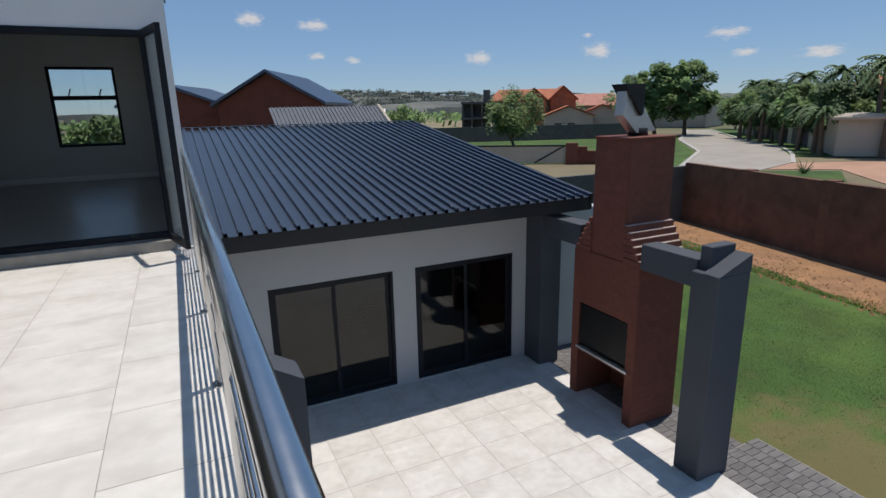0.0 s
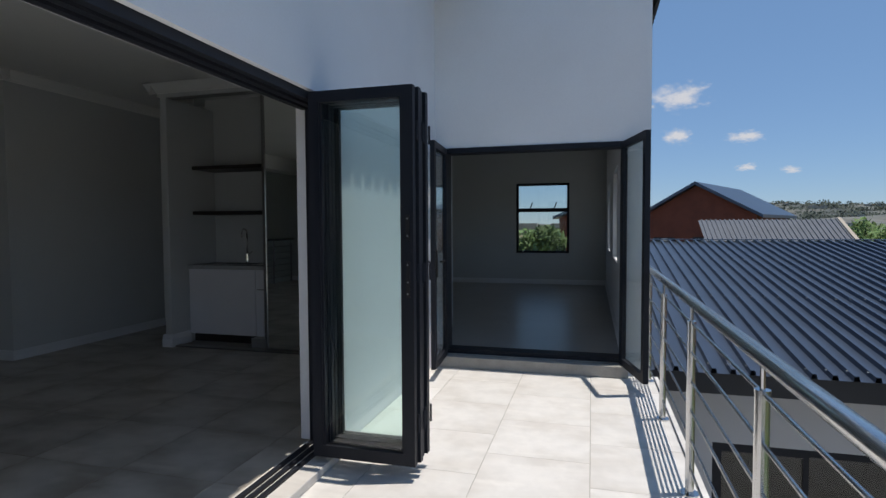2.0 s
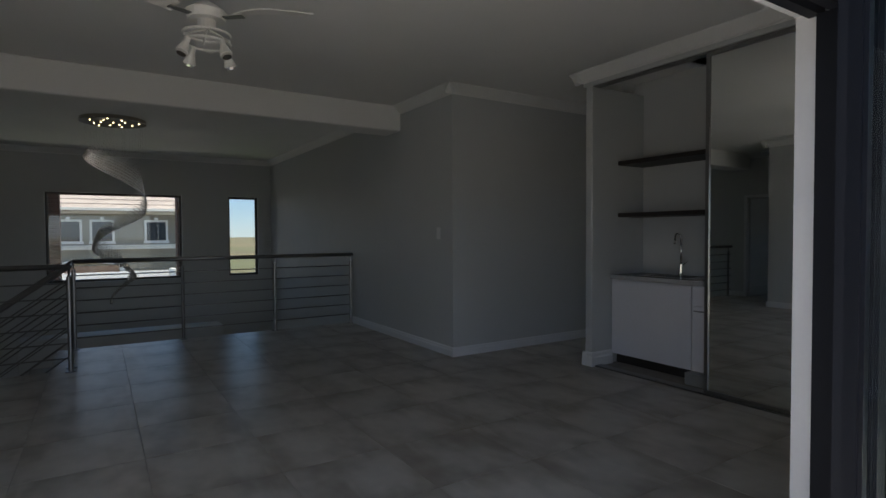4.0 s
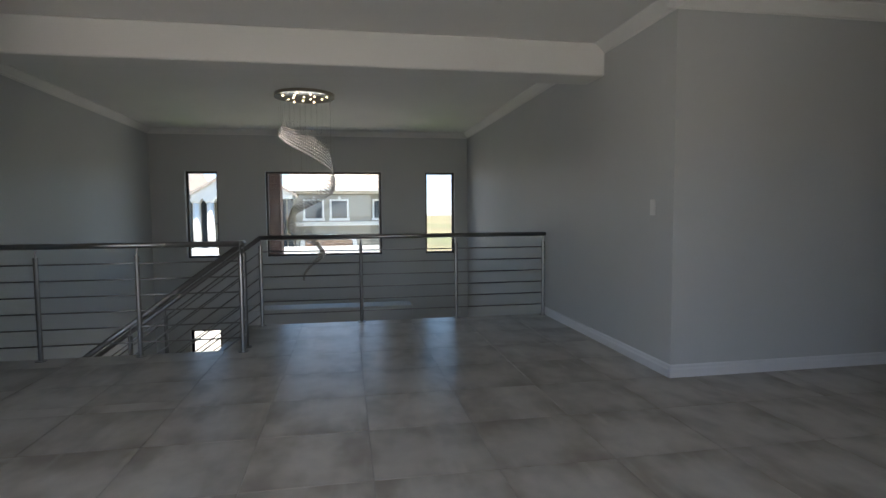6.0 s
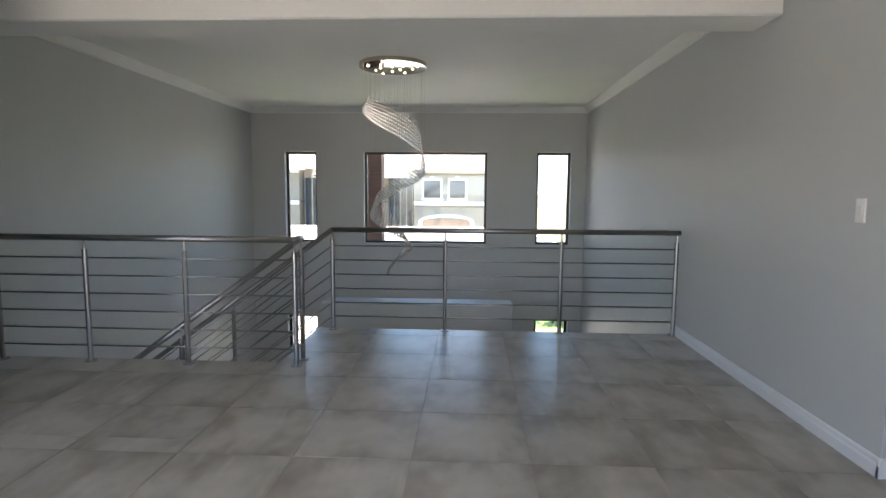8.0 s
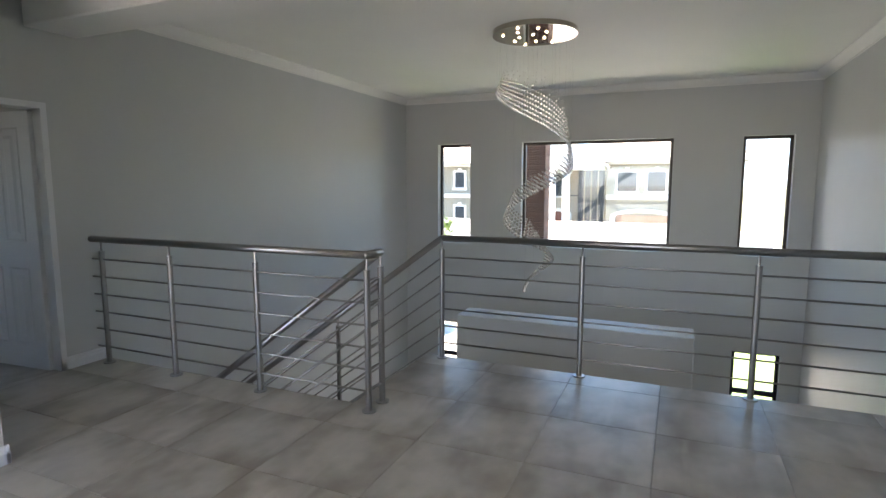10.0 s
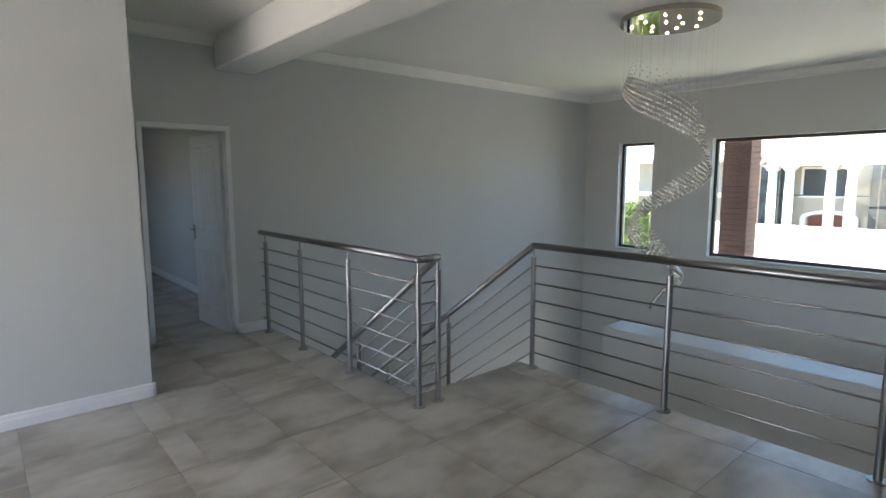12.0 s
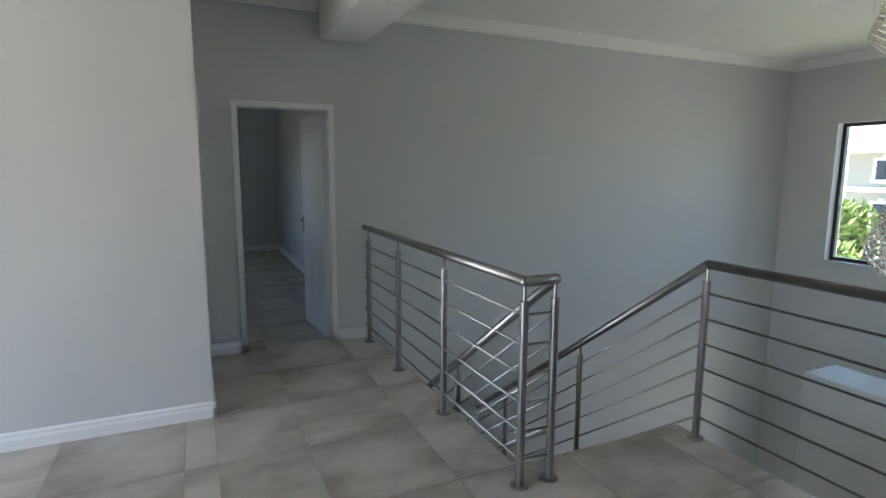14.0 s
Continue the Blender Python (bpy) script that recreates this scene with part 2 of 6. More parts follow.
M["paver"] = material("grey_concrete_paver", (0.145, 0.138, 0.135), 0.9, spread=0.22, scale=6, fine=90, bump=0.4, piece=0.1)
M["road"] = material("pale_brick_road", (0.33, 0.30, 0.26), 0.95, spread=0.1, scale=0.5, fine=6, bump=0.2)
M["drive"] = material("terracotta_paving", (0.40, 0.235, 0.16), 0.95, spread=0.12, scale=0.6, fine=8, bump=0.2)
M["kerb"] = material("concrete_kerb", (0.42, 0.40, 0.37), 0.9, spread=0.1, scale=2)
M["terracotta"] = material("terracotta_roof_tile", (0.40, 0.135, 0.065), 0.85, spread=0.18, scale=1.4, fine=14, bump=0.6, depth=0.03, tint=(0.34, 0.115, 0.06))
M["pink_roof"] = material("faded_roof_tile", (0.44, 0.20, 0.15), 0.85, spread=0.15, scale=1.4, fine=14, bump=0.6, depth=0.03)
M["beige"] = material("beige_plaster", (0.42, 0.37, 0.30), 0.9, spread=0.06, scale=0.6, fine=20)
M["taupe"] = material("taupe_plaster", (0.27, 0.245, 0.20), 0.9, spread=0.04, scale=0.6, fine=20)
M["red_house"] = material("dark_red_brick_house", (0.14, 0.042, 0.026), 0.9, spread=0.15, scale=1.5, fine=18, bump=0.4)
M["umber"] = material("umber_plaster", (0.20, 0.135, 0.085), 0.9, spread=0.12, scale=1.2, fine=16, bump=0.2)
M["white_trim"] = material("white_mouldings", (0.78, 0.77, 0.74), 0.8, spread=0.03, scale=2)
M["far_glass"] = material("dark_window_glass", (0.03, 0.04, 0.05), 0.4, spread=0.1, scale=1, bump=0, spec=0.2)
M["leaf"] = material("tree_leaves", (0.15, 0.25, 0.075), 0.75, spread=0.35, scale=0.7, fine=4, bump=0, tint=(0.12, 0.18, 0.05))
M["far_leaf"] = material("far_hazy_leaves", (0.062, 0.080, 0.062), 0.9, spread=0.35, scale=0.05, fine=0.4, bump=0)
M["leaf_pale"] = material("pale_green_leaves", (0.16, 0.235, 0.075), 0.75, spread=0.35, scale=0.7, fine=4, bump=0, tint=(0.085, 0.13, 0.04))
# Leaf green raised to the bleached look of overexposure; glare in the colour.
M["leaf_sun"] = material("overexposed_leaves", (0.26, 0.34, 0.15), 0.75, spread=0.3, scale=1.2, fine=6, bump=0, tint=(0.18, 0.25, 0.09))
M["palm"] = material("palm_fronds", (0.075, 0.13, 0.045), 0.7, spread=0.3, scale=0.8, fine=4, bump=0)
M["bark"] = material("brown_bark", (0.12, 0.085, 0.06), 0.95, spread=0.2, scale=3, fine=25, bump=0.6)
M["hill"] = material("hazy_hillside", (0.090, 0.104, 0.098), 1.0, spread=0.45, scale=0.02, fine=0.12, bump=0, tint=(0.135, 0.135, 0.115))
M["villa_roof"] = material("pale_villa_roof_tile", (0.44, 0.38, 0.34), 0.9, spread=0.12, scale=1.2, fine=10, bump=0.4, depth=0.03)
# Lawn green lightened so it looks overexposed; that brightness is in the colour.
M["front_lawn"] = material("overexposed_front_lawn", (0.20, 0.29, 0.10), 0.9, spread=0.15, scale=2, fine=30, bump=0.5, depth=0.02)
M["grey_block"] = material("grey_block_wall", (0.10, 0.095, 0.09), 0.9, spread=0.15, scale=1.5, fine=20)
M["mirror"] = material("mirror_silver", (0.80, 0.82, 0.80), 0.03, 1.0, spread=0.0, scale=1, bump=0)
M["mirror"].node_tree.nodes["Principled BSDF"].inputs["Roughness"].default_value = 0.01
for link in list(M["mirror"].node_tree.links):
    if link.to_socket.name == "Roughness":
        M["mirror"].node_tree.links.remove(link)
M["cabinet"] = material("white_melamine", (0.72, 0.71, 0.74), 0.35, spread=0.02, scale=3, bump=0.0)
M["counter"] = material("pale_grey_granite", (0.40, 0.40, 0.40), 0.2, spread=0.2, scale=60, fine=200, bump=0.0)
M["shelf"] = material("dark_wood_shelf", (0.028, 0.022, 0.019), 0.5, spread=0.2, scale=8, stretch=(1, 8, 8))
M["chrome"] = material("polished_chrome", (0.80, 0.79, 0.76), 0.08, 1.0, spread=0.02, scale=3, bump=0)
M["disc"] = material("mirror_polished_steel", (0.55, 0.50, 0.43), 0.05, 1.0, spread=0.02, scale=3, bump=0)
M["crystal"] = material("clear_crystal", (0.93, 0.90, 0.85), 0.12, 0.65, spread=0.2, scale=40, bump=0, spec=0.8)
M["fan_white"] = material("white_fan_enamel", (0.74, 0.73, 0.69), 0.35, spread=0.02, scale=3, bump=0)
M["plastic"] = material("white_switch_plastic", (0.75, 0.75, 0.74), 0.4, spread=0.01, scale=3, bump=0)
M["pane"] = glass("clear_pane", (0.97, 1.0, 0.985))
M["green_pane"] = glass("greenish_door_pane", (0.965, 0.998, 0.992), clear=0.995, base=0.03)
M["dark_pane"] = glass("tinted_pane", (0.40, 0.43, 0.42), clear=0.75)
M["bulb"] = glow("warm_led", (1.0, 0.80, 0.5), 4.0)

# ---- mesh helpers ----


def mesh(bm, name, mat, smooth=False):
    me = bpy.data.meshes.new(name)
    bm.normal_update()
    bm.to_mesh(me)
    bm.free()
    me.materials.append(mat)
    if smooth:
        for p in me.polygons:
            p.use_smooth = True
    return me


def part(name, bm, mat, parent, label="", smooth=False):
    ob = new(name, mesh(bm, name, mat, smooth))
    ob.parent = parent
    if parent is not None and parent.type == "EMPTY":
        ob.matrix_parent_inverse = Matrix.Translation(-parent.location)
    return tagged(ob, label)


def thing(name, place, label, category, group="", kind=""):
    e = new(name)
    e.location, e.empty_display_size = place, 0.1
    return tagged(e, label, category, group, kind)


def structure(name, bm, mat, label, category, smooth=False):
    return tagged(part(name, bm, mat, None, "", smooth), label, category, "", "structure")


def box(bm, x0, x1, y0, y1, z0, z1, bevel=0.0):
    v = [bm.verts.new((x, y, z)) for z in (z0, z1) for y in (y0, y1) for x in (x0, x1)]
    fs = [bm.faces.new([v[i] for i in f]) for f in ((0, 2, 3, 1), (4, 5, 7, 6), (0, 1, 5, 4), (2, 6, 7, 3), (0, 4, 6, 2), (1, 3, 7, 5))]
    if bevel:
        es = {e for f in fs for e in f.edges}
        bmesh.ops.bevel(bm, geom=list(es), offset=bevel, segments=1, affect="EDGES")
    return bm


def boxed(*a, **k):
    return box(bmesh.new(), *a, **k)


def tube(bm, a, b, r, n=12, r2=None):
    """A round bar from a to b, closed at both ends."""
    a, b = Vector(a), Vector(b)
    d = (b - a).normalized()
    u = d.orthogonal().normalized()
    w = d.cross(u)
    r2 = r if r2 is None else r2
    rings = [[bm.verts.new(p + (u * math.cos(t) + w * math.sin(t)) * q) for t in [2 * math.pi * i / n for i in range(n)]] for p, q in ((a, r), (b, r2))]
    for i in range(n):
        bm.faces.new((rings[0][i], rings[0][(i + 1) % n], rings[1][(i + 1) % n], rings[1][i]))
    bm.faces.new(rings[0][::-1])
    bm.faces.new(rings[1])
    return bm


def bar(*a, **k):
    return tube(bmesh.new(), *a, **k)


def ball(bm, c, r, sub=1, squash=1.0):
    bmesh.ops.create_icosphere(bm, subdivisions=sub, radius=r, matrix=Matrix.Translation(c) @ Matrix.Diagonal((1, 1, squash, 1)))
    return bm


def pipe(points, r, n=12):
    bm = bmesh.new()
    for a, b in zip(points, points[1:]):
        tube(bm, a, b, r, n)
    for p in points[1:-1]:
        ball(bm, p, r * 1.005, 2)
    return bm


def prism(bm, outline, axis, a, b):
    """An outline of (u, v) pushed from a to b along axis: x (u=y, v=z), y (u=x, v=z) or z (u=x, v=y)."""
    def at(u, v, w):
        return {"x": (w, u, v), "y": (u, w, v), "z": (u, v, w)}[axis]
    lo, hi = [[bm.verts.new(at(u, v, w)) for u, v in outline] for w in (a, b)]
    n = len(outline)
    for i in range(n):
        bm.faces.new((lo[i], lo[(i + 1) % n], hi[(i + 1) % n], hi[i]))
    bm.faces.new(lo[::-1])
    bm.faces.new(hi)
    bmesh.ops.recalc_face_normals(bm, faces=bm.faces[:])
    return bm


def wall(name, axis, t0, t1, a0, a1, z0, z1, holes, mat, label):
    """A wall of thickness t0..t1 that runs along axis from a0 to a1, with openings (b0, b1, y0, y1) through it."""
    us = sorted({a0, a1, *[h[0] for h in holes], *[h[1] for h in holes]})
    vs = sorted({z0, z1, *[h[2] for h in holes], *[h[3] for h in holes]})
    us, vs = [u for u in us if a0 <= u <= a1], [v for v in vs if z0 <= v <= z1]

    def full(i, j):
        if not (0 <= i < len(us) - 1 and 0 <= j < len(vs) - 1):
            return False
        u, v = (us[i] + us[i + 1]) / 2, (vs[j] + vs[j + 1]) / 2
        return not any(h[0] < u < h[1] and h[2] < v < h[3] for h in holes)

    bm = bmesh.new()
    cache = {}

    def P(u, v, t):
        k = (u, v, t)
        if k not in cache:
            cache[k] = bm.verts.new((u, t, v) if axis == "x" else (t, u, v))
        return cache[k]
    for i in range(len(us) - 1):
        for j in range(len(vs) - 1):
            if not full(i, j):
                continue
            u0, u1, v0, v1 = us[i], us[i + 1], vs[j], vs[j + 1]
            bm.faces.new([P(u0, v0, t0), P(u1, v0, t0), P(u1, v1, t0), P(u0, v1, t0)])
            bm.faces.new([P(u0, v0, t1), P(u1, v0, t1), P(u1, v1, t1), P(u0, v1, t1)])
            for di, dj, q in ((-1, 0, ((u0, v0), (u0, v1))), (1, 0, ((u1, v0), (u1, v1))), (0, -1, ((u0, v0), (u1, v0))), (0, 1, ((u0, v1), (u1, v1)))):
                if not full(i + di, j + dj):
                    (a, b), (c, d) = q
                    bm.faces.new([P(a, b, t0), P(c, d, t0), P(c, d, t1), P(a, b, t1)])
    bmesh.ops.recalc_face_normals(bm, faces=bm.faces[:])
    return structure(name, bm, mat, label, "wall")


def casement(name, axis, t, a0, a1, z0, z1, mat, pane, label, bars=(), mullions=(), w=0.05, d=0.05):
    """A framed window in the plane t: frame, glazing bars at heights and mullions, panes between them."""
    e = thing(name, (t, (a0 + a1) / 2, z0) if axis == "y" else ((a0 + a1) / 2, t, z0), label, "window", kind="structure")

    def B(u0, u1, v0, v1, q0, q1):
        return boxed(q0, q1, u0, u1, v0, v1) if axis == "y" else boxed(u0, u1, q0, q1, v0, v1)
    bm = bmesh.new()
    for u0, u1, v0, v1 in ((a0, a0 + w, z0, z1), (a1 - w, a1, z0, z1), (a0 + w, a1 - w, z0, z0 + w), (a0 + w, a1 - w, z1 - w, z1)):
        if axis == "y":
            box(bm, t - d / 2, t + d / 2, u0, u1, v0, v1)
        else:
            box(bm, u0, u1, t - d / 2, t + d / 2, v0, v1)
    part("window_frame", bm, mat, e)
    zs = [z0 + w, *bars, z1 - w]
    xs = [a0 + w, *mullions, a1 - w]
    for z in bars:
        part("glazing_bar", B(a0 + w, a1 - w, z - w * 0.8, z + w * 0.8, t - d * 0.4, t + d * 0.4), mat, e)
    for x in mullions:
        part("mullion", B(x - w * 0.4, x + w * 0.4, z0 + w, z1 - w, t - d * 0.42, t + d * 0.42), mat, e)
    for p, q in zip(zs, zs[1:]):
        for u, v in zip(xs, xs[1:]):
            o = part("pane", B(u, v, p, q, t - 0.003, t + 0.003), pane, e)
            o.visible_shadow = False
    return e


def tiles(parent, name, mat, x0, y0, px, py, rects, top, thick=0.009, joint=0.003, stagger=0.0, limit=None):
    """Floor tiles on a grid, clipped to the rectangles given; whole ones share a mesh."""
    whole = {}
    for rx0, rx1, ry0, ry1 in rects:
        for i in range(math.floor((rx0 - x0) / px), math.ceil((rx1 - x0) / px)):
            sh = stagger * py if i % 2 else 0.0
            for j in range(math.floor((ry0 - y0 - sh) / py), math.ceil((ry1 - y0 - sh) / py)):
                ax, bx = max(rx0, x0 + i * px), min(rx1, x0 + (i + 1) * px)
                ay, by = max(ry0, y0 + sh + j * py), min(ry1, y0 + sh + (j + 1) * py)
                if bx - ax < 0.03 or by - ay < 0.03:
                    continue
                k = (round(bx - ax, 3), round(by - ay, 3))
                if k not in whole:
                    hx, hy, g = (bx - ax - joint) / 2, (by - ay - joint) / 2, 0.0015
                    bm = bmesh.new()
                    lo = [bm.verts.new((sx * hx, sy * hy, top - thick)) for sx, sy in ((-1, -1), (1, -1), (1, 1), (-1, 1))]
                    mid = [bm.verts.new((sx * hx, sy * hy, top - g)) for sx, sy in ((-1, -1), (1, -1), (1, 1), (-1, 1))]
                    hi = [bm.verts.new((sx * (hx - g), sy * (hy - g), top)) for sx, sy in ((-1, -1), (1, -1), (1, 1), (-1, 1))]
                    for a, b in ((lo, mid), (mid, hi)):
                        for q in range(4):
                            bm.faces.new((a[q], a[(q + 1) % 4], b[(q + 1) % 4], b[q]))
                    bm.faces.new(hi)
                    whole[k] = mesh(bm, name, mat)
                o = new(name, whole[k])
                o.parent = parent
                o.location = ((ax + bx) / 2, (ay + by) / 2, 0)


def strip(name, axis, runs, profile, mat, label, category):
    """Skirtings and cornices: a profile (out, up) pushed along straight runs (a0, a1, wall plane, side), as one object."""
    bm = bmesh.new()
    for ax, a0, a1, plane, side, z in runs:
        prism(bm, [(plane + side * o, z + u) for o, u in profile], ax, a0, a1)
    return structure(name, bm, mat, label, category)

# ---- levels ----
GROUND = -3.03
CEIL = 2.92
OUT = 3.6  # top of the upper storey's walls

# ---- ground ----
structure("ground", boxed(-900, 900, -900, 1400, GROUND - 0.6, GROUND - 0.10), M["veld"], "dry brown and green veld reaching the horizon", "ground")


def sheet(name, outline, top, mat, label, category, thick=0.09):
    return structure(name, prism(bmesh.new(), outline, "z", top - thick, top), mat, label, category)


sheet("lawn", [(6.3, -9), (15.6, -9), (15.75, 16), (6.3, 16)], GROUND - 0.045, M["grass"], "mown green garden lawn with patchy dry edges", "lawn", 0.055)
sheet("soil_strip", [(12.2, -9), (14.2, -9), (16.5, 7.0), (18.3, 15.2), (16.0, 15.2), (15.5, 12.0), (14.6, 8.6), (13.9, 6.4), (13.2, 2.0)], GROUND - 0.035, M["soil"], "bare reddish soil along the boundary wall", "soil", 0.06)
patio = structure("patio_floor", boxed(-1.0, 6.32, -3.0, 7.92, GROUND - 0.4, GROUND - 0.003), M["grout"], "grouted concrete bed of the patio", "floor")
apron = structure("pavement_apron", boxed(6.32, 7.4, -3.0, 4.35, GROUND - 0.4, GROUND - 0.02), M["grout"], "sand bed under grey garden pavers", "pavement")
apron_2 = structure("pavement_side", boxed(6.32, 7.1, 4.35, 8.4, GROUND - 0.4, GROUND - 0.02), M["grout"], "sand bed under grey garden pavers beside the fireplace", "pavement")

# ---- upper storey: slabs, walls, ceilings ----
floor = structure("floor", box(box(boxed(-5.23, -1.2, 0.44, 7.7, -0.30, -0.003), -7.98, -5.23, 1.856, 5.66, -0.30, -0.003), -6.82, -5.23, 0.30, 1.856, -0.30, -0.003), M["grout"], "grey grouted floor slab of the landing", "floor")
floor_2 = structure("floor_passage", boxed(-6.82, -3.4, -6.8, 0.3, -0.295, -0.0035), M["grout"], "grey grouted floor slab of the passage", "floor")
balcony = structure("balcony_floor", boxed(-1.2, 1.04, -2.6, 6.46, -0.32, -0.003), M["grout"], "balcony slab with grey grout", "floor")
bedroom_floor = structure("floor_bedroom", boxed(-3.2, 0.75, 6.62, 13.0, -0.30, 0.10), M["plain_tile"], "dim grey tiled bedroom floor", "floor")
ground_floor = structure("floor_stairwell", boxed(-12.47, -5.2, -0.61, 5.5, GROUND - 0.2, GROUND + 0.02), M["plain_tile"], "tiled entrance hall floor below the landing", "floor")

F0, F1 = 0.60, 4.33   # folding-door opening
wall("wall_east", "y", -1.20, -1.0, -2.6, 6.46, 0.0, OUT, [(F0, F1, 0.0, 2.09)], M["white_wall"], "white plastered outer wall with a wide folding-door opening")
structure("wall_east_lining", boxed(-1.204, -1.201, F1, 6.45, 0, CEIL), M["room_wall"], "pale grey painted inner face of the outer wall", "wall")
structure("wall_east_lining_over_door", boxed(-1.204, -1.201, F0, F1, 2.09, CEIL), M["room_wall"], "pale grey painted inner face above the folding doors", "wall")
structure("wall_east_lower", boxed(-1.20, -1.0, -2.6, 6.46, GROUND, -0.32), M["white_wall"], "white plastered wall under the balcony", "wall")
wall("wall_bedroom_front", "x", 6.46, 6.62, -1.2, 0.96, -0.4, OUT, [(-0.93, 0.76, 0.11, 2.09)], M["white_wall"], "white plastered gable end wall over a double door")
wall("wall_bedroom_side", "y", 0.75, 0.96, 6.62, 13.2, GROUND, OUT, [(8.0, 9.3, 0.9, 2.05), (10.6, 11.9, 0.9, 2.05)], M["white_wall"], "white plastered side wall of the bedroom")
wall("wall_bedroom_back", "x", 13.0, 13.2, -3.4, 0.75, 0.10, OUT, [(-1.10, 0.01, 0.75, 2.225)], M["room_wall"], "pale grey bedroom wall with a small window")
structure("wall_bedroom_west", boxed(-3.4, -3.2, 7.9, 13.0, 0.10, OUT), M["room_wall"], "pale grey bedroom wall", "wall")
structure("wall_bedroom_south", boxed(-3.2, -1.2, 7.72, 7.9, 0.10, OUT), M["room_wall"], "pale grey bedroom wall behind the bar niche", "wall")
structure("ceiling_bedroom", boxed(-3.4, 0.75, 6.62, 13.2, CEIL, CEIL + 0.12), M["ceiling"], "white bedroom ceiling", "ceiling")

wall("wall_north", "x", 5.5, 5.66, -12.47, -5.2, GROUND, CEIL, [], M["room_wall"], "tall pale grey wall beside the stairwell")
structure("wall_return", boxed(-5.36, -5.2, 5.66, 7.7, 0, CEIL), M["room_wall"], "pale grey return wall beside the bar niche", "wall")
structure("wall_behind_bar", boxed(-4.20, -1.2, 7.20, 7.7, 0, CEIL), M["room_wall"], "pale grey wall at the back of the bar niche", "wall")
structure("wall_lobby_end", boxed(-5.2, -4.20, 7.54, 7.7, 0, CEIL), M["room_wall"], "pale grey end wall beside the pilaster", "wall")
structure("wall_south", boxed(-5.39, -1.20, 0.44, 0.60, 0, CEIL), M["room_wall"], "pale grey wall ending at the passage", "wall")
structure("wall_passage", boxed(-5.39, -5.25, -0.61, 0.44, 0, CEIL), M["room_wall"], "pale grey side wall of the short passage", "wall")
wall("wall_stair", "x", -0.77, -0.61, -12.47, -5.25, GROUND, CEIL, [(-6.445, -5.685, -0.02, 2.05)], M["room_wall"], "long pale grey wall beside the stair with a doorway")
WIN = [(0.005, 0.595), (1.475, 3.725), (4.62, 5.23)]
wall("wall_west", "y", -12.72, -12.47, -0.77, 5.66, GROUND, CEIL,
     [(a, b, 0.46, 2.13) for a, b in WIN] + [(0.0, 0.58, -2.5, -0.93), (4.64, 5.25, -2.5, -0.93)], M["room_wall"], "pale grey outer wall with slim and wide windows")
structure("wall_entrance_block", boxed(-10.62, -10.17, 1.27, 4.06, GROUND + 0.02, -0.20, bevel=0.01), M["room_wall"], "low pale grey screen wall in the entrance hall", "wall")
structure("wall_back_room_end", boxed(-6.95, -3.4, -6.75, -6.6, 0, CEIL), M["room_wall"], "pale grey end wall of the room beyond the door", "wall")
structure("wall_back_room_side", boxed(-6.95, -6.80, -6.6, -0.77, 0, CEIL), M["room_wall"], "pale grey side wall of the room beyond the door", "wall")
# Unseen wall; the opening is added to let light into the room.
wall("wall_back_room_window", "y", -3.55, -3.4, -6.6, -0.77, 0, CEIL, [(-4.15, -3.05, 1.0, 2.0)], M["room_wall"], "pale grey unseen wall of the room beyond with an added opening")
# Opening and lower room are assumed, out of view; they back the fill lamp.
wall("wall_hall_east", "y", -5.36, -5.2, -0.61, 5.5, GROUND, -0.30, [(0.6, 4.6, GROUND + 0.02, -0.8)], M["room_wall"], "pale grey lower hall wall with an added unseen opening")
structure("floor_lower_room", boxed(-5.2, -1.2, -0.61, 5.5, GROUND - 0.2, GROUND + 0.015), M["plain_tile"], "tiled floor of the lower room", "floor")
for y in (-0.77, 5.5):
    structure("wall_lower_room", boxed(-5.2, -1.2, y, y + 0.16, GROUND, -0.32), M["room_wall"], "pale grey wall of the lower room", "wall")
structure("ceiling", boxed(-6.36, -1.2, -0.61, 7.7, CEIL, CEIL + 0.12), M["ceiling"], "smooth white ceiling of the lounge", "ceiling")
structure("ceiling_stairwell", boxed(-12.47, -6.36, -0.61, 5.5, CEIL, CEIL + 0.12), M["ceiling"], "smooth white ceiling over the stairwell", "ceiling")
structure("ceiling_back_room", boxed(-6.8, -3.4, -6.6, -0.77, CEIL, CEIL + 0.12), M["ceiling"], "white ceiling of the room beyond the door", "ceiling")
structure("ceiling_beam", boxed(-6.76, -6.37, -0.61, 5.5, 2.61, CEIL, bevel=0.012), M["ceiling"], "white plastered beam across the ceiling", "beam")

# bar niche front: pilaster, header
structure("pilaster", boxed(-4.17, -4.085, 6.42, 7.54, 0, 2.78, bevel=0.006), M["room_wall"], "pale pilaster at the edge of the bar niche", "pilaster")
structure("niche_header", boxed(-4.20, -1.204, 6.42, 6.56, 2.78, CEIL), M["room_wall"], "pale header above the niche's sliding mirrors", "wall")

# skirtings and cornices
SKIRT = [(0, 0), (0.018, 0), (0.018, 0.06), (0.012, 0.075), (0.012, 0.088), (0.006, 0.10), (0, 0.10)]
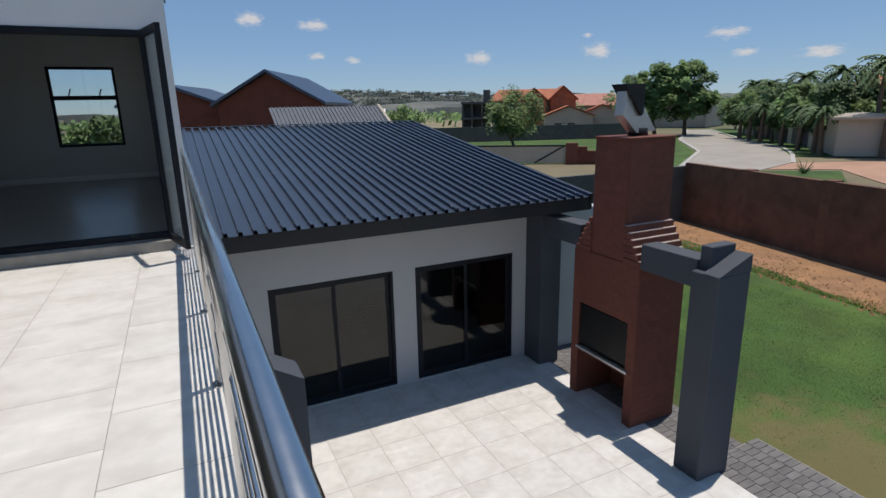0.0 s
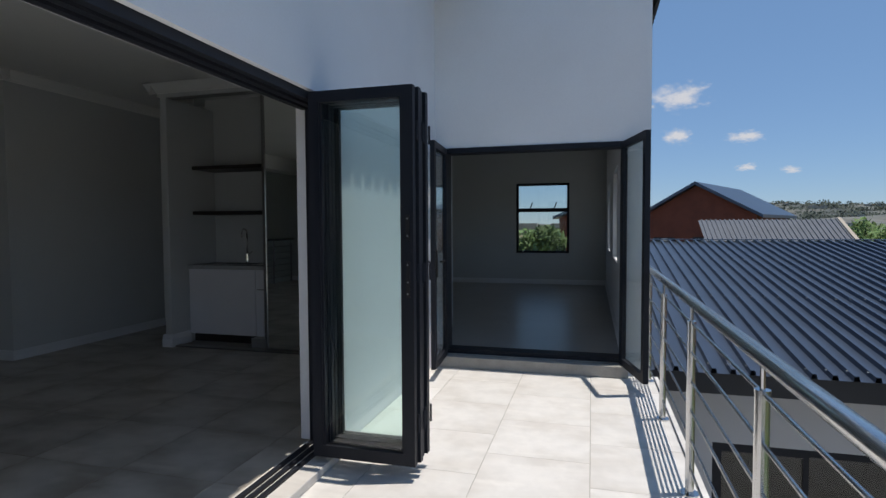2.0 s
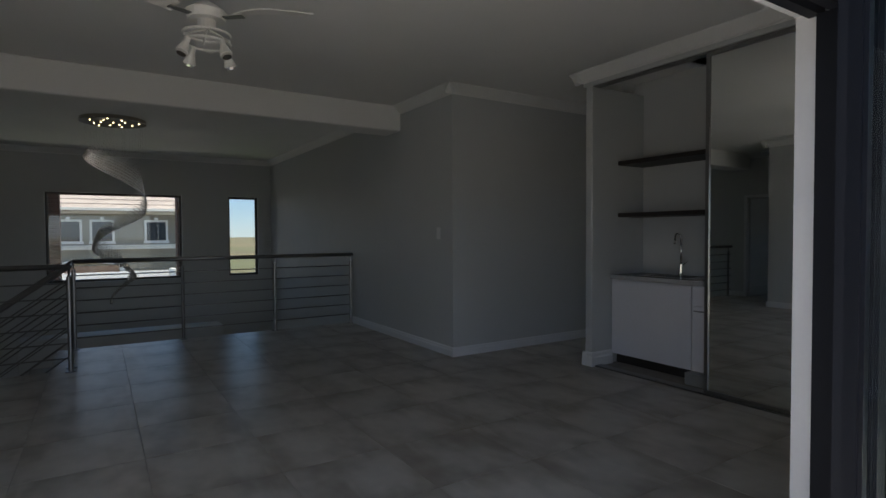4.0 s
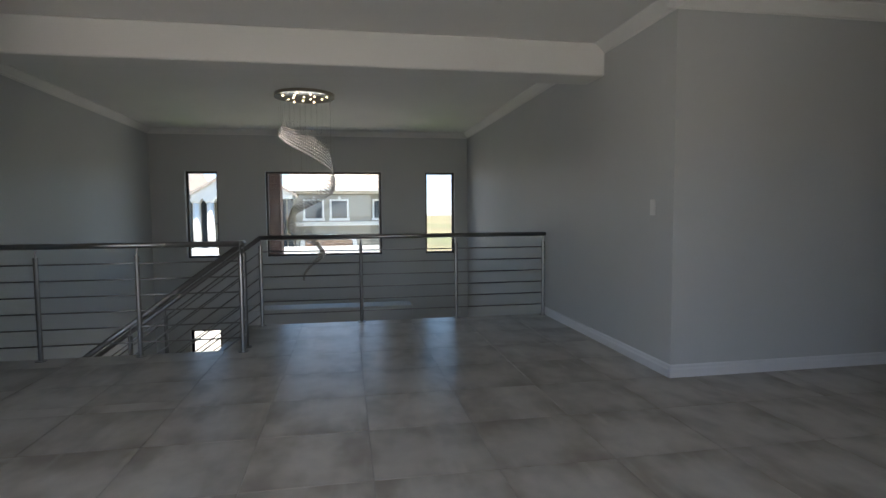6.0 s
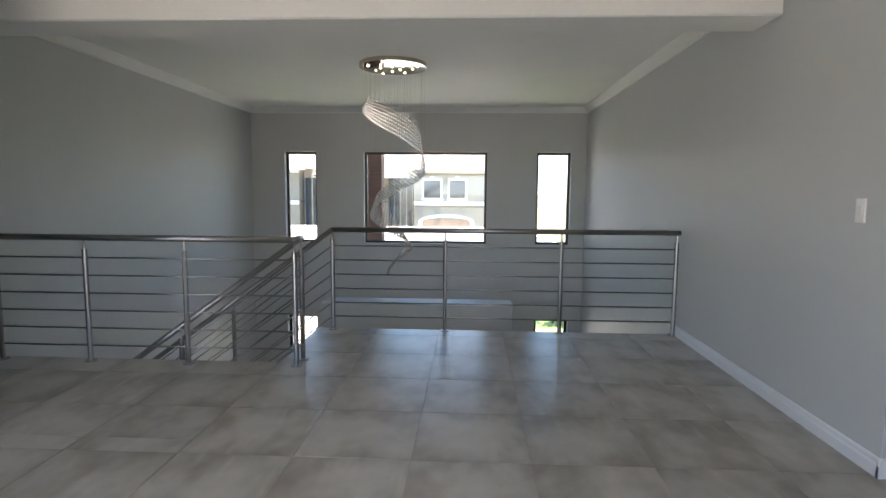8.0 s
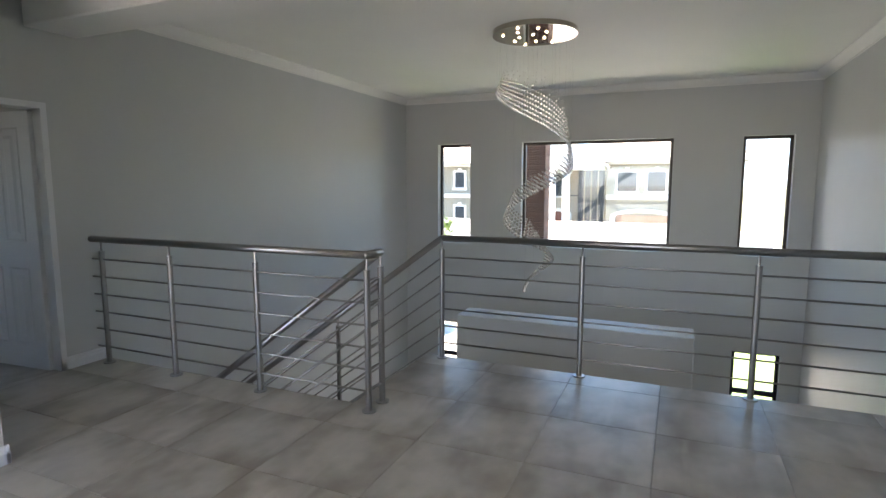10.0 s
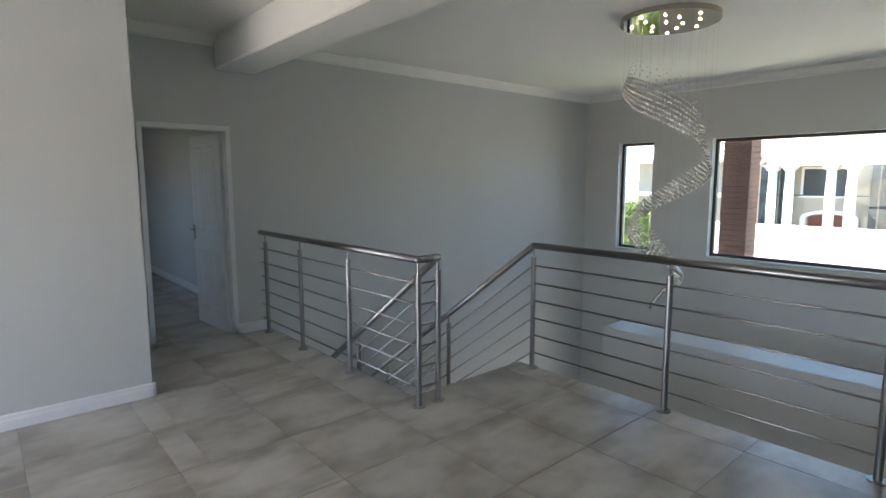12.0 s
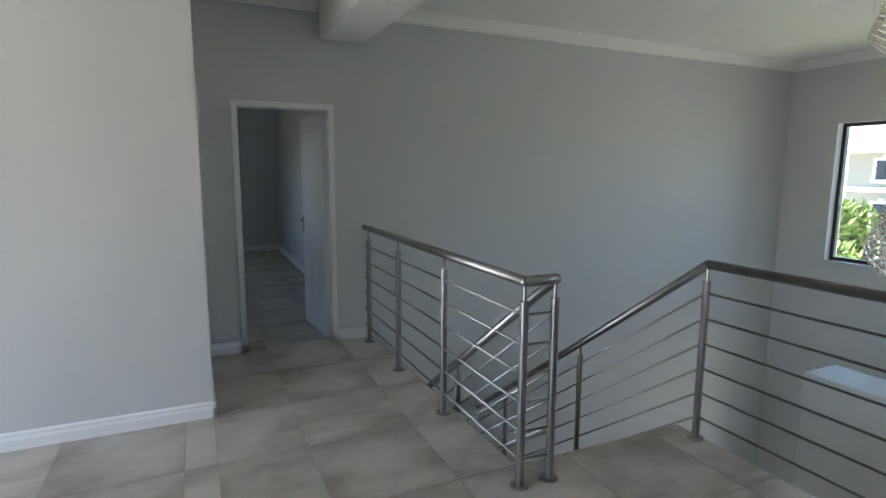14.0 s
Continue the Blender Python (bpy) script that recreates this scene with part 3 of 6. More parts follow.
strip("baseboard", "", [("x", -7.95, -5.18, 5.5, -1, 0), ("y", 5.482, 7.54, -5.2, 1, 0), ("x", -5.41, -1.21, 0.60, 1, 0), ("y", -0.60, 0.618, -5.39, -1, 0),
                        ("x", -5.70, -5.39, -0.61, 1, 0), ("x", -6.80, -6.43, -0.61, 1, 0), ("y", 4.40, 6.41, -1.204, -1, 0),
                        ("y", -6.6, -0.78, -6.80, 1, 0), ("x", -6.8, -3.6, -6.6, 1, 0), ("x", -3.2, 0.75, 13.0, -1, 0.10), ("y", 6.67, 13.0, 0.75, -1, 0.10)],
      [(o, u) for o, u in SKIRT], M["trim"], "white moulded skirting board along the walls", "skirting")
strip("baseboard_pilaster", "", [("x", -4.195, -4.06, 6.42, -1, 0), ("y", 6.40, 7.0, -4.17, -1, 0), ("y", 6.40, 6.70, -4.085, 1, 0)],
      [(0, 0), (0.026, 0), (0.026, 0.085), (0.018, 0.10), (0.018, 0.125), (0.008, 0.14), (0, 0.14)], M["trim"], "white moulded plinth round the pilaster", "skirting")
CORN = [(0, 0), (0.10, 0), (0.10, -0.012), (0.075, -0.03), (0.05, -0.052), (0.028, -0.075), (0.012, -0.085), (0.012, -0.10), (0, -0.10)]
strip("cornice", "", [("x", -6.37, -5.1, 5.5, -1, CEIL), ("y", 5.4, 7.54, -5.2, 1, CEIL), ("x", -5.2, -4.2, 7.54, -1, CEIL), ("x", -4.3, -1.204, 6.42, -1, CEIL), ("y", 6.32, 7.0, -4.20, -1, CEIL), ("x", -5.49, -1.2, 0.60, 1, CEIL), ("y", 0.6, 6.42, -1.204, -1, CEIL),
                      ("y", -0.61, 0.7, -5.39, -1, CEIL), ("x", -6.36, -5.39, -0.61, 1, CEIL), ("x", -12.47, -6.76, 5.5, -1, CEIL), ("x", -12.47, -6.76, -0.61, 1, CEIL), ("y", -0.61, 5.5, -12.47, 1, CEIL)],
      CORN, M["ceiling"], "white coved cornice along the ceiling's edge", "cornice")

# ---- windows ----
for k, (a, b) in enumerate(WIN):
    wide = b - a > 1
    casement("window_%d" % (k + 1), "y", -12.60, a, b, 0.46, 2.13, M["bronze"], M["pane"], "wide dark bronze framed window over the stairwell" if wide else "slim tall dark framed stairwell window", w=0.042)
casement("window_4", "y", -12.60, 0.0, 0.58, -2.5, -0.93, M["charcoal"], M["pane"], "slim dark framed window beside the entrance", bars=(-1.55,), w=0.045)
casement("window_5", "y", -12.60, 4.64, 5.25, -2.5, -0.93, M["charcoal"], M["pane"], "slim dark framed window beside the entrance", bars=(-1.55,), w=0.045)
bw = casement("window_6", "x", 13.08, -1.10, 0.01, 0.75, 2.225, M["charcoal"], M["pane"], "black framed bedroom window with a top vent", bars=(1.66,), w=0.05)
for x in (-0.80, -0.30):
    part("stay", bar((x, 13.05, 1.70), (x + 0.05, 12.98, 1.82), 0.012, 6), M["charcoal"], bw)
for y0, y1 in ((8.0, 9.3), (10.6, 11.9)):
    casement("window_7", "y", 0.84, y0, y1, 0.9, 2.05, M["charcoal"], M["pane"], "black framed side window of the bedroom", w=0.05)

# ---- roofs ----


def ribbed(x0, x1, y0, y1, z0, z1, pitch=0.1715, along="y", rise=0.05):
    """A ribbed roof sheet from the low edge (y0, z0) to the high edge (y1, z1), ribs running up the slope."""
    bm = bmesh.new()
    prof, n = [], round((x1 - x0) / pitch)
    for i in range(n):
        b = x0 + i * pitch
        prof += [(b, 0), (b + pitch * 0.66, 0), (b + pitch * 0.71, rise), (b + pitch * 0.93, rise)]
    prof.append((x0 + n * pitch, 0))
    rows = [[bm.verts.new((x, y, z + h + dz) if along == "y" else (y, x, z + h + dz)) for x, h in prof] for dz in (0, -0.004) for y, z in ((y0, z0), (y1, z1))]
    for i in range(len(prof) - 1):
        bm.faces.new((rows[0][i], rows[0][i + 1], rows[1][i + 1], rows[1][i]))
        bm.faces.new((rows[2][i], rows[3][i], rows[3][i + 1], rows[2][i + 1]))
        bm.faces.new((rows[0][i], rows[2][i], rows[2][i + 1], rows[0][i + 1]))
    return bm


wing_roof = thing("roof_wing", (0.95, 7.35, -0.2), "dark blue-grey ribbed steel roof of the single-storey wing", "roof", kind="structure")
EY, EZ, RY, RZ = 7.13, -0.105, 14.5, 0.97
for i in range(9):
    x = 0.97 + i * 4 * 0.1715
    o = part("roof_sheet", ribbed(x, min(x + 4 * 0.1715, 6.78), EY, RY, EZ, RZ), M["roof"], wing_roof)
part("fascia", boxed(0.97, 6.80, 7.17, 7.20, -0.32, -0.115), M["fascia"], wing_roof, "black eave fascia board")
bm = prism(bmesh.new(), [(7.17, -0.32), (RY, RZ - 0.24), (RY, RZ + 0.045), (7.14, EZ + 0.05)], "x", 6.78, 6.83)
part("bargeboard", bm, M["fascia"], wing_roof)
bm = prism(bmesh.new(), [(7.20, -0.30), (7.92, -0.235), (7.92, -0.225), (7.20, -0.29)], "x", 0.95, 6.78)
part("soffit", bm, M["fascia"], wing_roof)
part("ridge_cap", boxed(0.95, 6.80, RY - 0.12, RY + 0.12, RZ + 0.03, RZ + 0.045), M["roof"], wing_roof)
bm = bmesh.new()
for row in (0.012, 0.36, 0.7):
    for i in range(33):
        x = 0.95 + (i + 0.8) * 0.1715
        y = EY + 0.06 + (RY - EY) * row
        if x < 6.7:
            ball(bm, (x, y, EZ + (RZ - EZ) * (y - EY) / (RY - EY) + 0.038), 0.012, 1, 0.6)
part("roof_screws", bm, M["galv"], wing_roof)["kind"] = "stuff"

upper_roof = thing("roof_bedroom", (0.0, 9.0, OUT), "black edged low roof over the bedroom", "roof", kind="structure")
part("roof_deck", boxed(-3.4, 1.05, 6.50, 13.4, OUT, OUT + 0.06), M["roof"], upper_roof)
# Added unseen strip over the roof gap; keeps a sun slit off the wall.
part("roof_flashing", boxed(-3.4, -0.45, 6.38, 6.50, OUT + 0.005, OUT + 0.05), M["roof"], upper_roof)
part("fascia", boxed(1.05, 1.08, 6.50, 13.4, OUT - 0.12, OUT + 0.14), M["fascia"], upper_roof)
main_roof = thing("roof_main", (-5, 2, OUT + 0.1), "dark ribbed steel roof over the lounge", "roof", kind="structure")
for i in range(14):
    y = -3.2 + i * 4 * 0.1715
    part("roof_sheet", ribbed(y, y + 4 * 0.1715, -0.64, -13.0, OUT + 0.12, OUT + 0.9, along="x", rise=0.09), M["roof"], main_roof)
structure("roof_eave_board", boxed(-0.98, -0.84, -3.2, 6.36, OUT, OUT + 0.09), M["fascia"], "black eave board under the main roof", "fascia")

# ---- lower wing under the ribbed roof ----
W1, W2 = (1.78, 3.64), (4.01, 5.82)
wall("wall_wing", "x", 7.92, 8.15, 0.97, 6.30, GROUND, -0.24, [(W1[0], W1[1], GROUND + 0.03, -1.08), (W2[0], W2[1], GROUND + 0.03, -1.08)], M["wing_wall"], "light grey plastered wing wall with two sliding doors")
structure("wall_wing_side", boxed(6.08, 6.30, 8.15, 14.4, GROUND, 0.0), M["wing_wall"], "light grey plastered side wall of the wing", "wall")
structure("wall_wing_back", boxed(0.97, 6.08, 12.6, 12.8, GROUND, 0.3), M["wing_wall"], "light grey inner wall of the wing", "wall")
structure("floor_wing", boxed(0.97, 6.08, 8.15, 12.6, GROUND - 0.1, GROUND + 0.02), M["plain_tile"], "grey tiled floor inside the wing", "floor")
structure("ceiling_wing", boxed(0.97, 6.08, 8.15, 12.6, -0.42, -0.34), M["ceiling"], "white ceiling inside the wing", "ceiling")


def sliding_door(x0, x1):
    e = thing("sliding_door", ((x0 + x1) / 2, 8.01, GROUND), "charcoal aluminium glass sliding door closed onto the patio", "door", "sliding doors of the wing")
    z0, z1, w = GROUND + 0.03, -1.08, 0.045
    bm = bmesh.new()
    for a in ((x0, x0 + w, 7.94, 8.04, z0, z1), (x1 - w, x1, 7.94, 8.04, z0, z1), (x0 + w, x1 - w, 7.94, 8.04, z1 - w, z1), (x0 + w, x1 - w, 7.94, 8.04, z0, z0 + w)):
        box(bm, *a)
    part("frame", bm, M["charcoal"], e)
    mid = (x0 + x1) / 2
    for a, b, y in ((x0 + w, mid + 0.03, 7.965), (mid - 0.03, x1 - w, 8.01)):
        bm = bmesh.new()
        for q in ((a, a + 0.055), (b - 0.055, b)):
            box(bm, q[0], q[1], y - 0.018, y + 0.018, z0 + w, z1 - w)
        for q in ((z0 + w, z0 + w + 0.07), (z1 - w - 0.055, z1 - w)):
            box(bm, a + 0.055, b - 0.055, y - 0.018, y + 0.018, *q)
        s = part("sash", bm, M["charcoal"], e)
        part("pane", boxed(a + 0.055, b - 0.055, y - 0.003, y + 0.003, z0 + w + 0.07, z1 - w - 0.055), M["dark_pane"], s).visible_shadow = False
    return e


sliding_door(*W1)
sliding_door(*W2)
bm = bmesh.new()
box(bm, 6.08, 6.48, 7.46, 7.918, GROUND, -0.40, bevel=0.01)
structure("pier_house", bm, M["slate_wall"], "slate grey plastered pier against the wing", "pier")
structure("beam_house", boxed(6.12, 6.42, 6.58, 7.46, -0.72, -0.39, bevel=0.008), M["slate_wall"], "slate grey plastered beam from pier to fireplace", "beam")
structure("wall_behind_fireplace", boxed(6.48, 8.3, 7.92, 8.15, GROUND, -0.45), M["wing_wall"], "light grey wall stub past the pier", "wall")

# ---- fireplace on the patio ----
braai = thing("outdoor_fireplace", (6.45, 6.0, GROUND), "tall red face-brick outdoor fireplace with corbelled chimney", "fireplace")
FX0, FX1, FY0, FY1 = 6.03, 6.86, 5.28, 6.58
SX0, SX1, SY0, SY1, STOP = 6.05, 6.84, 5.60, 6.25, 0.88
ZS = -0.72
bm = bmesh.new()
box(bm, FX0 + 0.012, FX1, FY0 + 0.012, 5.44, GROUND, -1.53)
box(bm, FX0 + 0.012, FX1, 6.42, FY1, GROUND, -1.53)
box(bm, FX1 - 0.12, FX1, 5.44, 6.42, GROUND, -1.53)
box(bm, FX0 + 0.012, FX1, FY0 + 0.012, FY1, -1.53, ZS)
part("body", bm, M["mortar"], braai)
part("chimney", boxed(SX0 + 0.012, SX1, SY0 + 0.012, SY1, ZS, STOP - 0.004), M["mortar"], braai)
for i in range(6):
    z0, y = ZS + i * 0.085, FY0 + 0.01 + i * 0.052
    s = part("corbel_step", boxed(FX0, FX1 + 0.01, y, SY0 + 0.012, z0, z0 + 0.075, bevel=0.004), M["brick"], braai)
    # Thin pale strip paints the sunlit top of the step.
    part("ledge", boxed(FX0 + 0.01, FX1, y + 0.004, y + 0.055, z0 + 0.0752, z0 + 0.081), M["step_top"], s)
    part("corbel_step", boxed(FX0, FX1, SY1 - 0.01, FY1 - 0.03 - i * 0.05, z0, z0 + 0.075, bevel=0.004), M["brick"], braai)
part("coping", boxed(SX0 - 0.012, SX1 + 0.012, SY0 - 0.012, SY1 + 0.012, STOP, STOP + 0.03, bevel=0.004), M["brick"], braai)
part("flue", bar((6.50, 5.95, STOP + 0.03), (6.50, 5.95, STOP + 0.13), 0.13, 16), M["soot"], braai, "short black flue pipe", True)
# The open fire hole is filled with a solid black block and panel.
part("firebox", boxed(6.10, 6.72, 5.441, 6.419, -2.23, -1.531), M["soot"], braai, "black steel fire box")
part("shutter", boxed(6.055, 6.10, 5.445, 6.415, -2.16, -1.55), M["soot"], braai, "black panel filling the fire opening")
part("grate_edge", boxed(6.02, 6.09, 5.40, 6.46, -2.265, -2.225, bevel=0.004), M["galv"], braai, "pale steel ledge bar")
part("shelf", boxed(6.07, 6.72, 5.44, 6.42, -2.31, -2.27), M["mortar"], braai)

cowl = thing("chimney_cowl", (6.50, 5.95, STOP + 0.13), "tilted galvanised and black steel chimney cowl", "cowl")
bm = prism(bmesh.new(), [(6.72, 0.97), (6.38, 0.95), (6.14, 1.18), (6.17, 1.52), (6.30, 1.50), (6.50, 1.26)], "y", 5.85, 6.02)
part("vane", bm, M["galv"], cowl, "slanted galvanised plate")
bm = prism(bmesh.new(), [(6.10, 1.57), (6.44, 1.57), (6.43, 1.20), (6.40, 1.17)], "y", 5.80, 6.06)
part("hood", bm, M["soot"], cowl, "black steel hood")
part("spindle", bar((6.50, 5.98, STOP + 0.13), (6.45, 6.05, 1.30), 0.02, 8), M["soot"], cowl)

# free-standing column and its beam
column = thing("garden_column", (6.2, 4.4, GROUND), "slate grey plastered column with a sloping cap on the patio's edge", "column")
part("shaft", boxed(5.93, 6.44, 4.08, 4.44, GROUND, -0.50, bevel=0.012), M["slate_wall"], column)
part("cap", prism(bmesh.new(), [(5.93, -0.50), (6.44, -0.50), (6.44, -0.30)], "y", 4.08, 4.29), M["slate_wall"], column, "sloping plastered cap")
part("upstand", boxed(6.05, 6.44, 4.29, 4.44, -0.50, -0.22, bevel=0.01), M["slate_wall"], column)
structure("beam_column", boxed(6.02, 6.30, 4.44, 5.28, -0.73, -0.39, bevel=0.008), M["slate_wall"], "slate grey plastered beam between column and fireplace", "beam")
stub = thing("balcony_pillar", (1.45, 5.2, GROUND), "slate grey plastered pillar with sloping top beside the balcony", "column")
part("shaft", prism(bmesh.new(), [(1.10, GROUND), (1.63, GROUND), (1.63, -0.90), (1.10, -0.58)], "y", 4.72, 5.10), M["slate_wall"], stub)

# ---- balustrades ----


def railing(name, place, label, runs, posts, metal, rods, r_hand=0.026, r_post=0.021, r_rod=0.007, top=0.97):
    """A round-bar balustrade: handrail runs as lists of points, posts as (x, y, foot z), rods offset below each run."""
    e = thing(name, place, label, "railing")
    for run in runs:
        part("handrail", pipe(run, r_hand, 16), metal, e, smooth=True)
        for k in range(6):
            d = top - 0.135 - k * 0.146
            part("rod", pipe([(x, y, z - d) for x, y, z in run], r_rod, 8), metal, e, smooth=True)
    for x, y, z in posts:
        bm = bmesh.new()
        tube(bm, (x, y, z), (x, y, z + top - 0.10), r_post, 14)
        p = part("post", bm, metal, e, smooth=False)
        part("pin", bar((x, y, z + top - 0.10), (x, y, z + top - 0.02), 0.008, 8), metal, p)
        part("flange", bar((x, y, z), (x, y, z + 0.009), 0.047, 16), metal, p)
        bm = bmesh.new()
        tube(bm, (x, y, z + top - 0.105), (x, y, z + top - 0.095), r_post * 1.06, 14)
        part("post_cap", bm, metal, p)
    return e


RX = 0.947
railing("balcony_railing", (RX, 2.0, 0), "shiny stainless steel balcony railing with round bars", [[(RX, -2.5, 0.97), (RX, 6.42, 0.97)]],
        [(RX, y, 0.0) for y in (-2.4, -1.4, -0.3, 0.8, 1.95, 3.1, 4.26, 5.35, 6.3)], M["steel"], 6)
T = 1.028
S = 0.73
AX, BX, TOPY = -6.73, -7.935, 2.03
railing("stair_railing", (AX, 0.8, 0), "grey steel balustrade along the landing and down the stair", [[(AX, -0.58, T), (AX, TOPY, T), (-6.905, TOPY, T), (-6.905, TOPY - 3.2, T - 3.2 * S)]],
        [(AX, y, 0.0) for y in (-0.46, 0.30, 1.13, TOPY)] + [(-6.905, TOPY, 0.0)] + [(-6.905, TOPY - d, -d * S) for d in (1.05, 2.1)], M["rail_dark"], 6, top=T)
railing("landing_railing", (BX, 3.8, 0), "grey steel balustrade at the edge of the stairwell void", [[(BX, 5.495, T), (BX, TOPY, T), (BX, TOPY - 3.2, T - 3.2 * S)]],
        [(BX, y, 0.0) for y in (TOPY, 3.18, 4.34, 5.465)] + [(BX, TOPY - d, -d * S) for d in (1.05, 2.1)], M["rail_dark"], 6, top=T)
stairs = thing("staircase", (-7.4, 0.5, -1.5), "grey tiled straight stair descending from the landing", "stairs", kind="structure")
for i in range(10):
    y1 = 1.856 - i * 0.247
    if y1 - 0.247 < -0.62:
        break
    part("step", boxed(-7.98, -6.83, y1 - 0.247, y1, -0.18 * (i + 1) - 0.16, -0.18 * (i + 1), bevel=0.004), M["plain_tile"], stairs)

# ---- folding glass doors ----
fold = thing("folding_door", (-0.75, 4.2, 0.05), "charcoal aluminium folding glass doors stacked open", "door")


def leaf(parent, x0, x1, y, z0, z1, pane, d=0.042, w=0.085, name="leaf"):
    bm = bmesh.new()
    for a in ((x0, x0 + w, z0, z1), (x1 - w, x1, z0, z1), (x0 + w, x1 - w, z0, z0 + w * 1.1), (x0 + w, x1 - w, z1 - w, z1)):
        box(bm, a[0], a[1], y - d / 2, y + d / 2, a[2], a[3])
    l = part(name, bm, M["charcoal"], parent)
    bm = bmesh.new()
    for a in ((x0 + w, x0 + w + 0.012, z0 + w, z1 - w), (x1 - w - 0.012, x1 - w, z0 + w, z1 - w)):
        box(bm, a[0], a[1], y - d * 0.35, y + d * 0.35, a[2], a[3])
    part("glazing_bead", bm, M["charcoal"], l)
    part("pane", boxed(x0 + w + 0.012, x1 - w - 0.012, y - 0.003, y + 0.003, z0 + w * 1.1, z1 - w), pane, l).visible_shadow = False
    return l


for i in range(4):
    y = 4.04 + i * 0.062
    l = leaf(fold, -1.01 + 0.012 * (i % 2), -0.42 + 0.012 * (i % 2), y, 0.085, 2.075, M["green_pane"], w=0.06)
    for z in (0.3, 1.1, 1.85):
        part("hinge", bar((-0.415 + 0.012 * (i % 2), y + 0.031, z - 0.05), (-0.415 + 0.012 * (i % 2), y + 0.031, z + 0.05), 0.006, 8), M["charcoal"], l)
    if i == 0:
        for z0, z1 in ((0.98, 1.17), (1.28, 1.41)):
            part("lock_plate", boxed(-0.462, -0.440, y - 0.025, y - 0.020, z0, z1), M["soot"], l)
        for z in (1.0, 1.06, 1.15, 1.30, 1.39):
            part("screw", bar((-0.451, y - 0.028, z), (-0.451, y - 0.024, z), 0.0035, 6), M["galv"], l)
frame_1 = thing("folding_door_frame", (-1.15, 2.5, 0.0), "charcoal aluminium frame and track of the folding doors", "door frame", kind="structure")
bm = bmesh.new()
for z, x in ((2.045, -1.02), (2.045, -1.09), (2.045, -1.16)):
    box(bm, x - 0.05, x - 0.012, F0, F1, z, z + 0.044)
part("head_track", bm, M["charcoal"], frame_1)
part("head_edge", boxed(-1.250, -1.206, F0, F1, 2.060, 2.088), M["trim"], frame_1, "pale head lining edge")
bm = bmesh.new()
for x in (-1.05, -1.10, -1.15):
    box(bm, x - 0.012, x + 0.012, F0, F1, 0.05, 0.068)
part("sill_track", bm, M["charcoal"], frame_1)
part("jamb", boxed(-1.177, -1.005, F1 - 0.05, F1 - 0.002, 0.05, 2.045), M["charcoal"], frame_1)
structure("threshold", boxed(-1.20, -0.93, F0, F1, 0.0, 0.05, bevel=0.004), M["balcony_tile"], "pale tiled threshold under the folding doors", "threshold")
structure("trim_jamb", boxed(-1.250, -1.178, F1 - 0.026, F1 - 0.003, 0.05, 2.08), M["trim"], "white plaster reveal beside the folding doors", "reveal")

# double door at the bedroom
dd = thing("double_door", (-0.08, 6.45, 0.1), "charcoal framed glass double door standing open to the balcony", "door")
bm = bmesh.new()
for a in ((-0.93, -0.885, 0.11, 2.09), (0.715, 0.76, 0.11, 2.09), (-0.885, 0.715, 2.04, 2.09), (-0.885, 0.715, 0.11, 0.15)):
    box(bm, a[0], a[1], 6.45, 6.626, a[2], a[3])
part("frame", bm, M["charcoal"], dd)


def swung(hx, hy, ex, ey, handle):
    """A glazed leaf swung out from its hinge (hx, hy) to (ex, ey)."""
    L = math.hypot(ex - hx, ey - hy)
    l = leaf(dd, 0, L, 0, 0.10, 2.08, M["pane"], w=0.058)
    m = pose(hx, hy, 0, 0, 0, math.degrees(math.atan2(ey - hy, ex - hx)))
    for o in (l, *l.children):
        o.data.transform(m)
    if handle:
        part("handle_plate", boxed(ex + 0.02, ex + 0.03, ey + 0.02, ey + 0.055, 0.90, 1.14), M["soot"], l)
        part("handle", bar((ex + 0.06, ey + 0.04, 1.04), (ex + 0.06, ey + 0.14, 1.04), 0.010, 8), M["soot"], l)
        part("handle", bar((ex - 0.05, ey + 0.04, 1.04), (ex - 0.05, ey - 0.05, 1.04), 0.010, 8), M["soot"], l)
    return l


swung(-0.90, 6.45, -0.85, 5.84, True)
swung(0.73, 6.45, 0.88, 5.84, False)
structure("threshold_bedroom", boxed(-0.95, 0.78, 6.32, 6.46, 0.0, 0.105, bevel=0.004), M["grout"], "pale raised threshold at the bedroom doors", "threshold")

# ---- interior door ----
door = thing("panel_door", (-6.43, -0.70, 0.0), "white four-panel wooden door standing open", "door")
bm = bmesh.new()
box(bm, -0.012, 0.74, -0.02, 0.02, 0.006, 2.02, bevel=0.002)
lf = part("leaf", bm, M["white_door"], door)
m = pose(-6.412, -0.70, 0, 0, 0, -86)
lf.data.transform(m)
